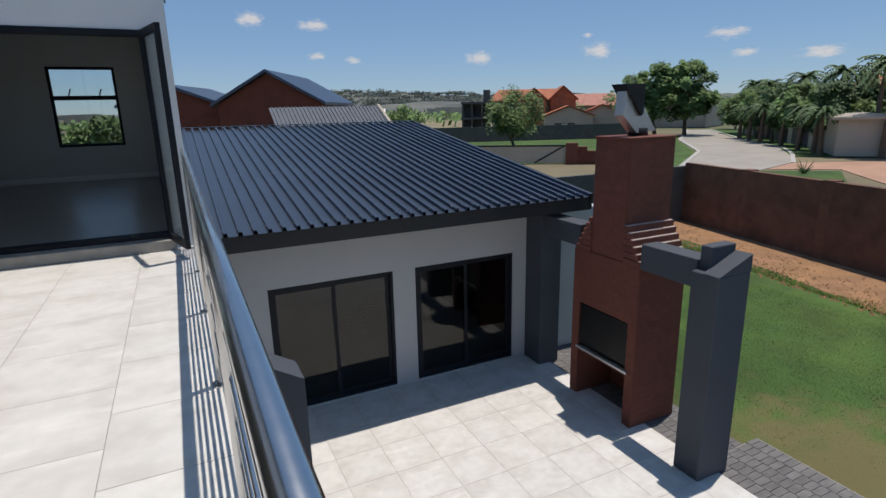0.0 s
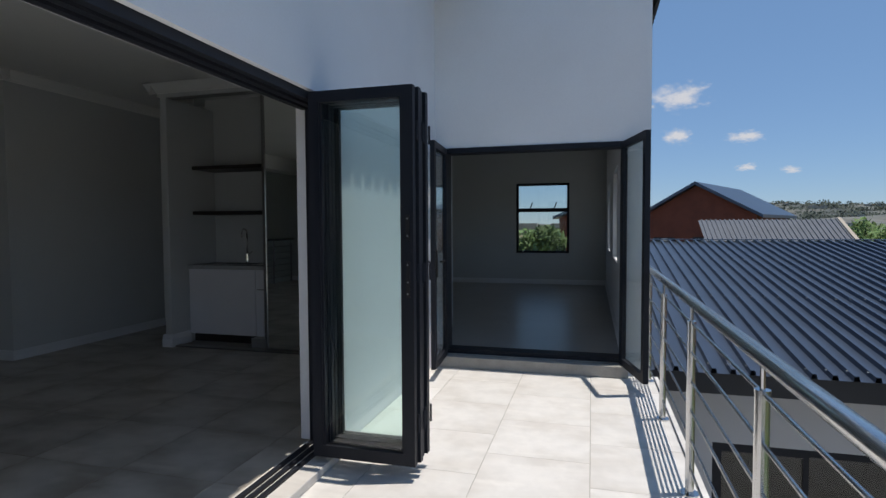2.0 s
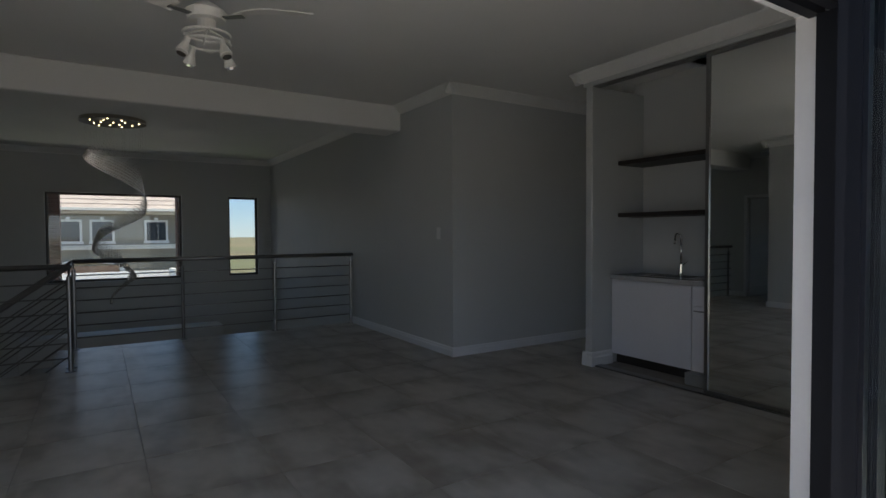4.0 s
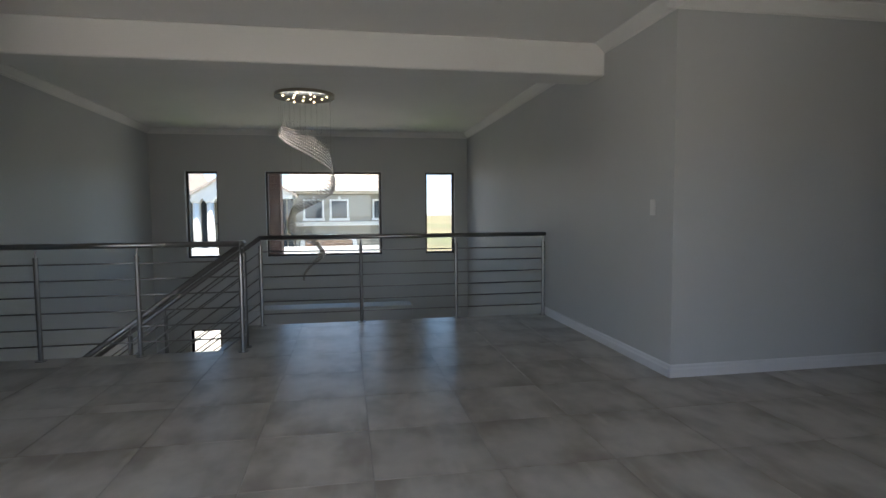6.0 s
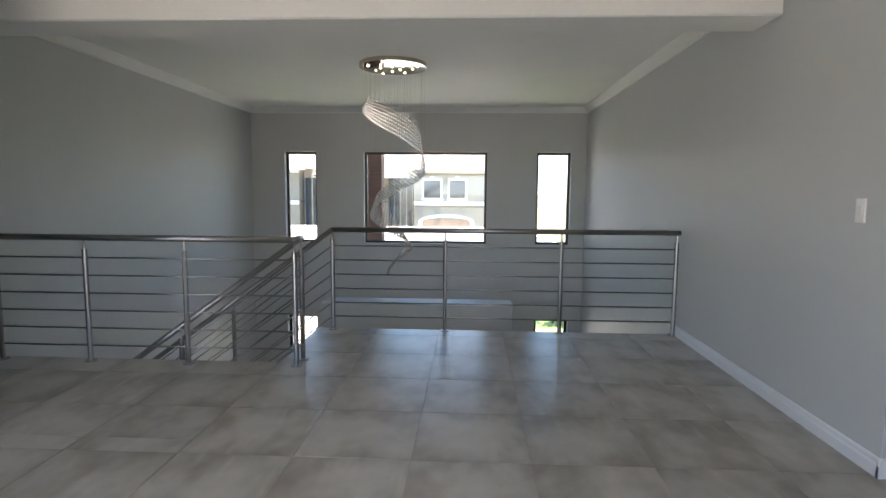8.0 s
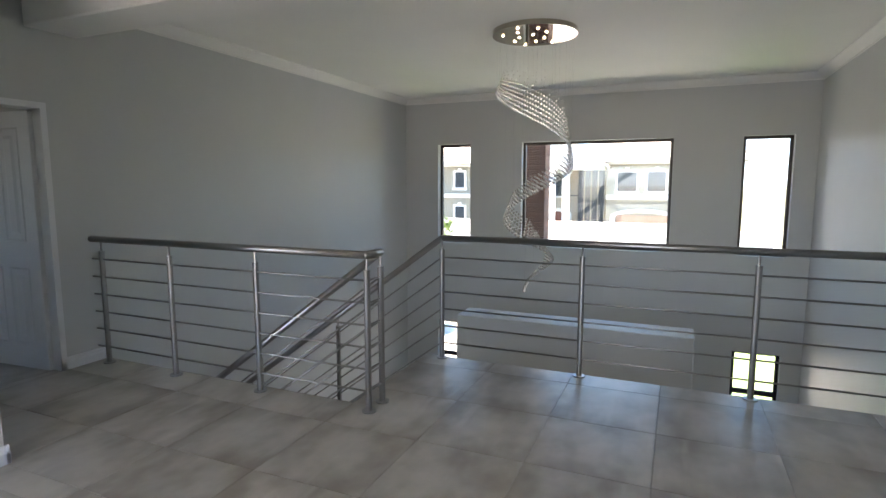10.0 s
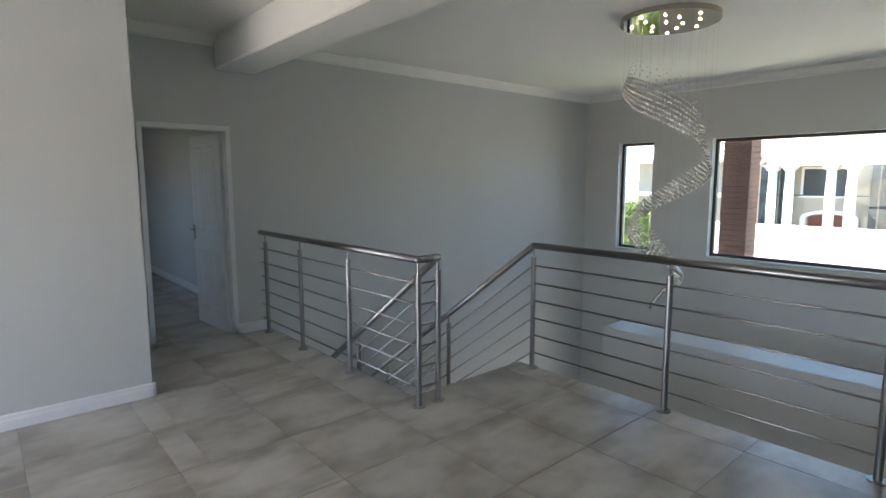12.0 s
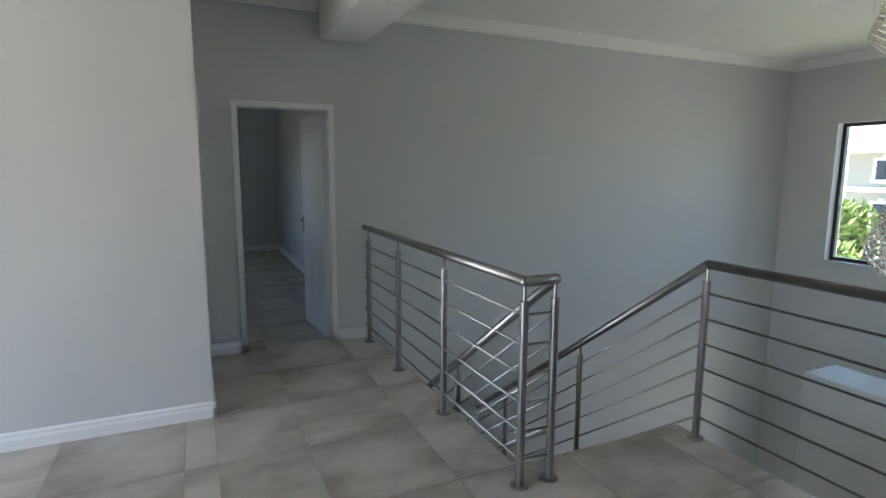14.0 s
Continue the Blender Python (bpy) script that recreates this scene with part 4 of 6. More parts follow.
for u0, u1, z0, z1 in ((0.11, 0.345, 1.02, 1.90), (0.42, 0.655, 1.02, 1.90), (0.11, 0.345, 0.20, 0.82), (0.42, 0.655, 0.20, 0.82)):
    for s in (-1, 1):
        bm = bmesh.new()
        pts = [(u0, z0), (u1, z0), (u1, z1), (u0, z1)]
        rings = []
        for inset, out in ((0, 0.0205), (0.012, 0.027), (0.03, 0.021), (0.06, 0.021), (0.085, 0.028)):
            c = [((u0 if u == u0 else u1) + (inset if u == u0 else -inset), s * out, (z + inset if z == z0 else z - inset)) for u, z in pts]
            rings.append([bm.verts.new(p) for p in c])
        for a, b in zip(rings, rings[1:]):
            for q in range(4):
                bm.faces.new((a[q], a[(q + 1) % 4], b[(q + 1) % 4], b[q]))
        bm.faces.new(rings[-1])
        bmesh.ops.recalc_face_normals(bm, faces=bm.faces[:])
        p = part("panel", bm, M["white_door"], lf)
        p.data.transform(m)
for s in (-1, 1):
    bm = boxed(0.70, 0.735, s * 0.022, s * 0.028, 0.92, 1.08)
    tube(bm, (0.715, s * 0.02, 1.03), (0.715, s * 0.06, 1.03), 0.009, 8)
    tube(bm, (0.722, s * 0.06, 1.03), (0.61, s * 0.06, 1.03), 0.009, 8)
    part("handle", bm, M["rail_dark"], lf, "grey steel lever handle").data.transform(m)
for z in (0.25, 1.78):
    part("hinge", boxed(-6.432, -6.412, -0.735, -0.70, z - 0.05, z + 0.05), M["rail_dark"], door)
df = thing("door_frame_1", (-6.05, -0.69, 0.0), "white door frame round the passage door", "door frame", kind="structure")
bm = bmesh.new()
for a in ((-6.475, -6.43, 0, 2.08), (-5.70, -5.655, 0, 2.08), (-6.43, -5.70, 2.035, 2.08)):
    box(bm, a[0], a[1], -0.782, -0.592, a[2], a[3])
part("architrave", bm, M["trim"], df)

# ---- bar niche ----
unit = thing("bar_cabinet", (-3.5, 7.1, 0), "white bar cabinet under a pale countertop", "cabinet")
part("body", boxed(-4.085, -1.22, 6.73, 7.19, 0.10, 0.86), M["cabinet"], unit)
part("plinth", boxed(-4.085, -1.22, 6.79, 7.18, 0.0, 0.10), M["shelf"], unit, "dark recessed plinth")
part("door", boxed(-4.08, -3.20, 6.707, 6.728, 0.105, 0.855, bevel=0.002), M["cabinet"], unit)
d2 = part("door", boxed(-3.19, -2.4, 6.707, 6.728, 0.105, 0.68, bevel=0.002), M["cabinet"], unit)
d3 = part("drawer", boxed(-3.19, -2.4, 6.707, 6.728, 0.69, 0.855, bevel=0.002), M["cabinet"], unit)
part("handle", bar((-3.16, 6.685, 0.64), (-3.03, 6.685, 0.64), 0.006, 8), M["rail_dark"], d2)
top = thing("bar_countertop", (-3.5, 7.1, 0.86), "pale stone countertop with an inset sink", "countertop")
part("slab", boxed(-4.088, -1.21, 6.685, 7.198, 0.862, 0.905, bevel=0.003), M["counter"], top)
sink = thing("sink", (-3.55, 6.95, 0.90), "stainless steel inset sink", "sink")
part("basin_rim", boxed(-3.85, -3.2, 6.82, 7.08, 0.901, 0.908, bevel=0.002), M["rail_dark"], sink)
# No bowl is cut; a thin dark sheet paints its shaded hollow.
part("basin", boxed(-3.80, -3.35, 6.86, 7.04, 0.9085, 0.910), M["soot"], sink)
tap = thing("tap", (-3.58, 7.12, 0.90), "chrome swan-neck bar tap", "tap")
part("tap_base", bar((-3.58, 7.12, 0.90), (-3.58, 7.12, 1.02), 0.022, 12), M["chrome"], tap)
part("spout", pipe([(-3.58, 7.12, 1.02), (-3.58, 7.12, 1.27)] + [(-3.58, 7.12 - 0.05 + 0.05 * math.cos(a), 1.27 + 0.05 * math.sin(a)) for a in (0.5, 1.05, 1.57, 2.1, 2.7, 3.14)] + [(-3.58, 7.02, 1.22)], 0.011, 10), M["chrome"], tap, smooth=True)
part("lever", bar((-3.58, 7.12, 1.0), (-3.51, 7.12, 1.05), 0.007, 8), M["chrome"], tap)
for z in (1.49, 2.02):
    s = thing("wall_shelf", (-3.4, 7.4, z), "dark wood floating shelf in the bar niche", "shelf", "shelves of the bar niche")
    part("board", boxed(-4.088, -1.21, 6.80, 7.198, z, z + 0.042, bevel=0.003), M["shelf"], s)
mir = thing("sliding_mirror_door", (-2.1, 6.46, 0), "tall sliding mirror door with slim steel frame", "mirror")
part("mirror_pane", boxed(-2.885, -1.34, 6.462, 6.472, 0.045, 2.745), M["mirror"], mir)
bm = bmesh.new()
for a in ((-2.915, -2.885, 0.02, 2.77), (-1.34, -1.21, 0.02, 2.77), (-2.885, -1.34, 0.02, 0.045), (-2.885, -1.34, 2.745, 2.77)):
    box(bm, a[0], a[1], 6.45, 6.484, a[2], a[3])
part("frame", bm, M["rail_dark"], mir, "slim grey steel frame")
part("bottom_track", boxed(-4.088, -1.21, 6.44, 6.53, 0.002, 0.014), M["rail_dark"], mir)
part("top_track", boxed(-4.088, -1.21, 6.44, 6.53, 2.772, 2.779), M["rail_dark"], mir)
sw = thing("light_switch", (-5.48, 5.49, 1.35), "white rectangular light switch on the wall", "switch")
part("plate", boxed(-5.515, -5.445, 5.488, 5.4995, 1.27, 1.40, bevel=0.003), M["plastic"], sw)
part("rocker", boxed(-5.50, -5.46, 5.484, 5.4885, 1.31, 1.36, bevel=0.002), M["plastic"], sw)

# ---- ceiling fan ----
FANX, FANY = -3.70, 2.83
fan = thing("ceiling_fan", (FANX, FANY, 2.92), "white ceiling fan with three blades and spot lights", "fan")
part("canopy", bar((FANX, FANY, 2.85), (FANX, FANY, 2.92), 0.045, 16, 0.07), M["fan_white"], fan, smooth=True)
part("downrod", bar((FANX, FANY, 2.640), (FANX, FANY, 2.86), 0.014, 10), M["fan_white"], fan)
bm = bmesh.new()
tube(bm, (FANX, FANY, 2.605), (FANX, FANY, 2.650), 0.115, 24, 0.05)
tube(bm, (FANX, FANY, 2.560), (FANX, FANY, 2.605), 0.10, 24, 0.115)
tube(bm, (FANX, FANY, 2.510), (FANX, FANY, 2.560), 0.05, 16)
part("motor", bm, M["fan_white"], fan)
for k in range(3):
    a = math.radians(52 + 120 * k)
    bm = bmesh.new()
    box(bm, 0.10, 0.22, -0.02, 0.02, -0.006, 0.0)
    arm = part("blade_arm", bm, M["rail_dark"], fan)
    bm = bmesh.new()
    rows = []
    for i in range(9):
        u = 0.18 + 0.44 * i / 8
        w = 0.05 + 0.018 * math.sin(math.pi * i / 8) - (0.02 if i == 8 else 0)
        rows.append([[bm.verts.new((u, s * w, 0.006 + s * 0.012 + 0.012 * math.sin(i * 0.6) + t)) for s in (-1, 1)] for t in (0, 0.006)])
    for p, q in zip(rows, rows[1:]):
        for t in (0, 1):
            bm.faces.new((p[t][0], p[t][1], q[t][1], q[t][0]))
        for s in (0, 1):
            bm.faces.new((p[0][s], q[0][s], q[1][s], p[1][s]))
    for p in (rows[0], rows[-1]):
        bm.faces.new((p[0][0], p[0][1], p[1][1], p[1][0]))
    bmesh.ops.recalc_face_normals(bm, faces=bm.faces[:])
    bl = part("blade", bm, M["fan_white"], arm)
    for o in (arm, bl):
        o.data.transform(Matrix.Translation((FANX, FANY, 2.575)) @ Matrix.Rotation(a, 4, "Z"))
bm = bmesh.new()
for z in (2.430, 2.480):
    pts = [(FANX + 0.125 * math.cos(t), FANY + 0.125 * math.sin(t), z) for t in [2 * math.pi * i / 20 for i in range(21)]]
    for a, b in zip(pts, pts[1:]):
        tube(bm, a, b, 0.008, 6)
for i in range(4):
    t = math.pi / 2 * i
    tube(bm, (FANX, FANY, 2.515), (FANX + 0.125 * math.cos(t), FANY + 0.125 * math.sin(t), 2.460), 0.007, 6)
part("light_ring", bm, M["fan_white"], fan)
for i in range(4):
    t = math.pi / 2 * i + 0.5
    c = Vector((FANX + 0.12 * math.cos(t), FANY + 0.12 * math.sin(t), 2.430))
    d = Vector((math.cos(t) * 0.45, math.sin(t) * 0.45, -1)).normalized()
    sp = part("spot_holder", bar(c, c + d * 0.045, 0.016, 10), M["fan_white"], fan)
    part("spot_shade", bar(c + d * 0.045, c + d * 0.10, 0.02, 12, 0.036), M["fan_white"], sp, "white petal spot shade")
    part("lamp", bar(c + d * 0.09, c + d * 0.115, 0.026, 10), M["chrome"], sp)

# ---- spiral chandelier ----
CX, CY = -9.1, 2.49
ch = thing("spiral_chandelier", (CX, CY, CEIL), "crystal spiral chandelier hanging from a polished round plate", "chandelier")
part("ceiling_plate", bar((CX, CY, CEIL - 0.045), (CX, CY, CEIL), 0.40, 48), M["disc"], ch, "mirror-polished steel plate")
for i in range(14):
    t, r = i * 2.4, 0.35 * math.sqrt((i + 0.4) / 14)
    p = (CX + r * math.cos(t), CY + r * math.sin(t))
    ring = part("spot_rim", bar((*p, CEIL - 0.051), (*p, CEIL - 0.045), 0.020, 14), M["chrome"], ch)
    part("led", bar((*p, CEIL - 0.055), (*p, CEIL - 0.050), 0.010, 12), M["bulb"], ring)
beads, wires = bmesh.new(), bmesh.new()
TWIST = [(0.0, 180.0, 2.42, 0.35), (0.20, 100.0, 2.14, 0.37), (0.38, 20.0, 1.86, 0.38), (0.46, -20.0, 1.62, 0.38), (0.66, -175.0, 1.16, 0.27), (0.84, -350.0, 0.76, 0.23), (1.0, -520.0, 0.38, 0.07)]


def along(s):
    for (a, *p), (b, *q) in zip(TWIST, TWIST[1:]):
        if s <= b:
            f = (s - a) / (b - a)
            return [u + (v - u) * f for u, v in zip(p, q)]
    return TWIST[-1][1:]


template = bmesh.new()
bmesh.ops.create_icosphere(template, subdivisions=1, radius=1.0)
tv, tf = [v.co.copy() for v in template.verts], [[v.index for v in f.verts] for f in template.faces]
template.free()
rng = random.Random(4)
bead_v, bead_f = [], []
for row in range(11):
    n = 116 - 2 * row
    for i in range(n):
        s = min(1.0, (i + 0.5 * (row % 2) + rng.uniform(-0.15, 0.15)) / (n - 0.5))
        if s < 0 or (s > 0.5 and row > 6) or (row > 6 and i % 3 != row % 3):
            continue
        if s > 1 - row * 0.03:
            continue
        ang, z, r = along(s)
        first = max(0.0, math.sin(math.pi * min(1.0, s / 0.60)))
        second = max(0.0, math.sin(math.pi * min(1.0, max(0.0, s - 0.50) / 0.40)))
        up = 0.08 + 0.36 * first + 0.24 * second
        inward = 0.16 + 0.22 * second + (0.45 if s > 0.75 else 0.0)
        zz = z + row / 10 * up
        rr = max(0.006, r * (1 - row / 10 * inward))
        t = math.radians(ang)
        c = Vector((CX + rr * math.sin(t), CY + rr * math.cos(t), zz))
        rad = (0.0155 - row * 0.0011) * (1.25 if s > 0.45 else 1.0)
        k = len(bead_v)
        bead_v += [tuple(c + v * rad) for v in tv]
        bead_f += [[k + q for q in f] for f in tf]
        if i % 6 == 0 and row % 5 == 0:
            tube(wires, c, (c.x, c.y, CEIL - 0.045), 0.0004, 3)
me = bpy.data.meshes.new("bead_string")
me.from_pydata(bead_v, [], bead_f)
me.materials.append(M["crystal"])
o = new("bead_string", me)
o.parent = ch
o.matrix_parent_inverse = Matrix.Translation(-ch.location)
tagged(o, "strings of clear crystal beads in a spiral", kind="stuff")
part("wire", wires, M["crystal"], ch)["kind"] = "stuff"

# ---- garden wall and street ----
bwall = thing("boundary_wall", (17.2, 5, GROUND), "long brown brick boundary wall behind the lawn", "wall", kind="structure")
for i in range(9):
    y0 = 15.0 - (i + 1) * 2.9
    xa = 18.1 - (15 - y0) * 0.2
    part("wall_panel", prism(bmesh.new(), [(xa, y0), (xa + 0.22, y0), (xa + 0.80, y0 + 2.9), (xa + 0.58, y0 + 2.9)], "z", GROUND - 0.2, -0.87), M["wall_brick"], bwall)
    p = part("wall_pier", boxed(xa - 0.02, xa + 0.36, y0 - 0.17, y0 + 0.17, GROUND - 0.2, -0.84), M["wall_brick"], bwall)
part("wall_panel", boxed(8.5, 18.2, 15.0, 15.22, GROUND - 0.2, -1.0), M["grey_block"], bwall, "grey block panel")
sheet("road", [(25.5, 20.5), (31.0, 19.0), (33.2, 23.4), (34.9, 23.6), (41.0, 25.3), (47.8, 29.7), (52.9, 33.7), (62.2, 45.0), (80.7, 64.2), (77.7, 65.6), (57.0, 49.1), (44.5, 35.9), (30.7, 26.3)], GROUND - 0.06, M["road"], "pale paved residential street curving away", "road", 0.06)
sheet("road_cross", [(19, -40), (25.5, -40), (31.0, 19.0), (25.5, 20.5), (19.5, 12)], GROUND - 0.065, M["road"], "pale paved street past the garden wall", "road", 0.06)
sheet("pavement_drive", [(34.6, 16.2), (32.0, 8.0), (56.0, 10.0), (58.0, 18.0), (46.9, 22.2), (41.0, 25.2), (36.2, 23.8), (39.4, 21.0)], GROUND - 0.055, M["drive"], "terracotta paved driveway", "driveway", 0.06)
sheet("lawn_verge", [(31.4, 18.6), (33.1, 17.2), (38.5, 20.5), (35.1, 23.4), (33.4, 23.2)], GROUND - 0.05, M["grass"], "green verge between street and driveway", "lawn", 0.06)
sheet("lawn_park", [(29.2, 34.4), (31.2, 27.0), (44.2, 36.3), (56.7, 49.5), (63.0, 54.4), (50, 58.6), (38, 63.2), (10, 72), (14, 44)], GROUND - 0.055, M["grass"], "green park lawn beside the street", "lawn", 0.06)
sheet("lawn_far_verge", [(45.5, 28.0), (47.8, 29.9), (52.9, 33.9), (62.2, 45.2), (80.7, 64.4), (84, 62), (66, 43), (57, 33), (49, 26)], GROUND - 0.05, M["grass"], "green verge under the palms", "lawn", 0.06)
structure("kerb", prism(bmesh.new(), [(30.7, 26.3), (44.5, 35.9), (57.0, 49.1), (77.7, 65.6), (77.5, 65.9), (56.75, 49.35), (44.3, 36.15), (30.5, 26.55)], "z", GROUND - 0.12, GROUND - 0.02), M["kerb"], "pale concrete kerb along the street", "kerb")
structure("kerb_south", prism(bmesh.new(), [(41.0, 25.3), (47.8, 29.7), (52.9, 33.7), (62.2, 45.0), (80.7, 64.2), (80.95, 64.0), (62.45, 44.8), (53.1, 33.45), (48.0, 29.45), (41.2, 25.05)], "z", GROUND - 0.12, GROUND - 0.02), M["kerb"], "pale concrete kerb along the street", "kerb")
structure("wall_park", prism(bmesh.new(), [(10, 74.7), (58, 56.4), (58.1, 56.7), (10.1, 75.0)], "z", GROUND - 0.2, -1.2), M["grey_block"], "dark block wall behind the park", "wall")
gate = thing("yard_gate", (25.8, 36.4, GROUND), "long slatted yard gate beside a brick pier", "gate")
GM = pose(28.3, 34.4, 0, 0, 0, -37.7)
part("gate_panel", boxed(-7.5, -0.4, 0, 0.06, GROUND, -1.75), M["beige"], gate).data.transform(GM)
part("top_rail", boxed(-7.5, -0.4, -0.04, 0.1, -1.75, -1.64), M["charcoal"], gate).data.transform(GM)
part("brace", prism(bmesh.new(), [(-2.9, GROUND), (-2.7, GROUND), (-0.5, -1.75), (-0.7, -1.75)], "y", -0.06, 0.0), M["charcoal"], gate).data.transform(GM)
part("pier", boxed(-0.4, 0.5, -0.2, 0.5, GROUND - 0.1, -1.50), M["brick"], gate).data.transform(GM)
yard = thing("yard_wall", (30.0, 33.0, GROUND), "low dark brick wall beside the yard gate", "wall")
part("pier", boxed(0.5, 1.2, -0.1, 0.4, GROUND - 0.1, -1.78), M["red_house"], yard).data.transform(GM)
part("pier", boxed(1.2, 1.9, -0.1, 0.4, GROUND - 0.1, -2.1), M["red_house"], yard).data.transform(GM)
part("panel", boxed(1.9, 6.5, 0.0, 0.25, GROUND - 0.1, -1.7), M["grey_block"], yard).data.transform(GM)


def house(name, place, turn, w, d, wall_h, roof_h, mat, roof, label, hip=0.0, wins=(), over=0.5, base=None):
    """A house as a thing: walls, pitched or hipped roof, windows (u, z, width, height) on its front."""
    e = thing(name, place, label, "house")
    m = pose(*place, 0, 0, turn)
    z1 = wall_h
    bm = boxed(-w / 2, w / 2, 0, d, 0, z1)
    part("wall", bm, mat, e).data.transform(m)
    bm = bmesh.new()
    a, b = w / 2 + over, d / 2 + over
    lo = [bm.verts.new(p) for p in ((-a, -over, z1), (a, -over, z1), (a, d + over, z1), (-a, d + over, z1))]
    lo2 = [bm.verts.new((v.co.x, v.co.y, z1 - 0.18)) for v in lo]
    r = [bm.verts.new(p) for p in ((-a + hip, d / 2, z1 + roof_h), (a - hip, d / 2, z1 + roof_h))]
    for f in ((lo[0], lo[1], r[1], r[0]), (lo[2], lo[3], r[0], r[1]), (lo[1], lo[2], r[1]), (lo[3], lo[0], r[0]), lo2):
        bm.faces.new(f)
    for i in range(4):
        bm.faces.new((lo[i], lo[(i + 1) % 4], lo2[(i + 1) % 4], lo2[i]))
    bmesh.ops.recalc_face_normals(bm, faces=bm.faces[:])
    part("roof", bm, roof, e).data.transform(m)
    for u, z, ww, hh in wins:
        f = part("window", boxed(u - ww / 2 - 0.1, u + ww / 2 + 0.1, -0.06, 0.02, z - 0.1, z + hh + 0.1), M["white_trim"], e)
        f.data.transform(m)
        p = part("window_pane", boxed(u - ww / 2, u + ww / 2, -0.075, -0.06, z, z + hh), M["far_glass"], f)
        p.data.transform(m)
    return e


def gable_house(name, place, turn, w, d, wall_h, roof_h, mat, roof, label, wins=(), over=0.4):
    """A house whose gable end faces the front; the ridge runs back."""
    e = thing(name, place, label, "house")
    m = pose(*place, 0, 0, turn)
    bm = prism(bmesh.new(), [(-w / 2, 0), (w / 2, 0), (w / 2, wall_h), (0, wall_h + roof_h), (-w / 2, wall_h)], "y", 0, d)
    part("wall", bm, mat, e).data.transform(m)
    s = roof_h / (w / 2)
    for q in (-1, 1):
        x1, z1 = q * (w / 2 + over), wall_h - over * s
        bm = prism(bmesh.new(), [(0, wall_h + roof_h + 0.06), (x1, z1 + 0.06), (x1, z1 + 0.26), (0, wall_h + roof_h + 0.26)], "y", -over, d + over)
        part("roof", bm, roof, e).data.transform(m)
    for u, z, ww, hh in wins:
        f = part("window", boxed(u - ww / 2 - 0.06, u + ww / 2 + 0.06, -0.05, 0.02, z - 0.06, z + hh + 0.06), M["fascia"], e)
        f.data.transform(m)
        for k in range(3):
            a = u - ww / 2 + k * ww / 3 + 0.03
            part("window_pane", boxed(a, a + ww / 3 - 0.06, -0.062, -0.05, z, z + hh), M["galv"] if k == 1 else M["far_glass"], f).data.transform(m)
    return e


gable_house("brick_house", (7.0, 40.0, GROUND), -26, 7.0, 11.0, 4.9, 1.95, M["red_house"], M["roof"], "dark red brick gabled house with grey roof", wins=((0.75, 1.95, 1.7, 1.5), (-2.0, 2.9, 1.3, 0.5)))
gable_house("brick_house", (1.0, 44.0, GROUND), -20, 6.4, 9.0, 4.9, 1.2, M["red_house"], M["roof"], "dark red brick gabled house with grey roof", wins=())
low = thing("low_outbuilding", (8.0, 29.5, GROUND), "low outbuilding with a ribbed blue-grey roof", "house")
part("wall", boxed(5.6, 11.0, 28.8, 32.0, GROUND, 0.4), M["beige"], low)
bm = ribbed(5.4, 11.2, 27.6, 30.0, 0.25, 1.52, pitch=0.2)
part("roof", bm, M["matte_roof"], low)
part("gable", prism(bmesh.new(), [(27.6, 0.1), (30.0, 1.35), (32.2, 0.2), (32.2, 0.4), (30.0, 1.62), (27.5, 0.35)], "x", 11.2, 11.35), M["beige"], low)
house("tiled_house", (60, 85, GROUND), -32, 14.5, 9, 5.4, 2.0, M["beige"], M["terracotta"], "double-storey house with orange terracotta tiled roof", hip=1.5, wins=((-4, 1.0, 1.6, 1.4), (0, 3.4, 1.6, 1.4), (4, 3.4, 1.4, 1.2)))
gable_house("tiled_house_wing", (63.5, 80.8, GROUND), -32, 4.4, 8, 5.5, 2.0, M["terracotta"], M["terracotta"], "brown gabled wing with orange tiled roof")
gable_house("tiled_house_wing", (58.4, 82.4, GROUND), -32, 4.2, 8, 5.4, 1.8, M["terracotta"], M["terracotta"], "low cross gable with orange tiled roof")
gable_house("tiled_house", (60.2, 75, GROUND), -34, 7.8, 9, 2.6, 1.5, M["beige"], M["terracotta"], "beige gabled house with orange tiled roof", wins=((-0.6, 0.7, 3.2, 0.7),))
gable_house("tiled_house", (67.3, 75, GROUND), -40, 7.2, 12, 2.7, 1.5, M["beige"], M["terracotta"], "beige gabled house with orange tiled roof", wins=((-2.4, 0.9, 1.2, 1.0),))
house("tiled_house", (82, 95, GROUND), -40, 16, 9, 4.2, 2.5, M["beige"], M["pink_roof"], "house with a faded pink tiled hip roof", hip=4)
shell = thing("unfinished_house", (48, 85, GROUND), "grey unfinished concrete house frame without walls", "house")
SM = pose(48.2, 85, GROUND, 0, 0, -30)
part("slab", boxed(-2.6, 2.6, 0, 6, 4.9, 5.25), M["grey_block"], shell).data.transform(SM)
part("slab", boxed(-2.6, 2.6, 0, 6, 2.3, 2.6), M["grey_block"], shell).data.transform(SM)
part("wall", boxed(-2.2, 2.4, 5.7, 6, 0, 4.9), M["grey_block"], shell).data.transform(SM)
part("tower", boxed(1.3, 2.5, 1, 3, 5.25, 7.2), M["grey_block"], shell).data.transform(SM)
for x in (-2.4, -0.8, 0.9, 2.3):
    for y in (0.1, 5.3):
        part("column", boxed(x, x + 0.25, y, y + 0.25, 0, 4.9), M["grey_block"], shell).data.transform(SM)
house("white_roof_house", (31, 96, GROUND), -18, 8, 6, 2.4, 2.0, M["beige"], M["galv"], "small house with a pale metal roof", hip=0)
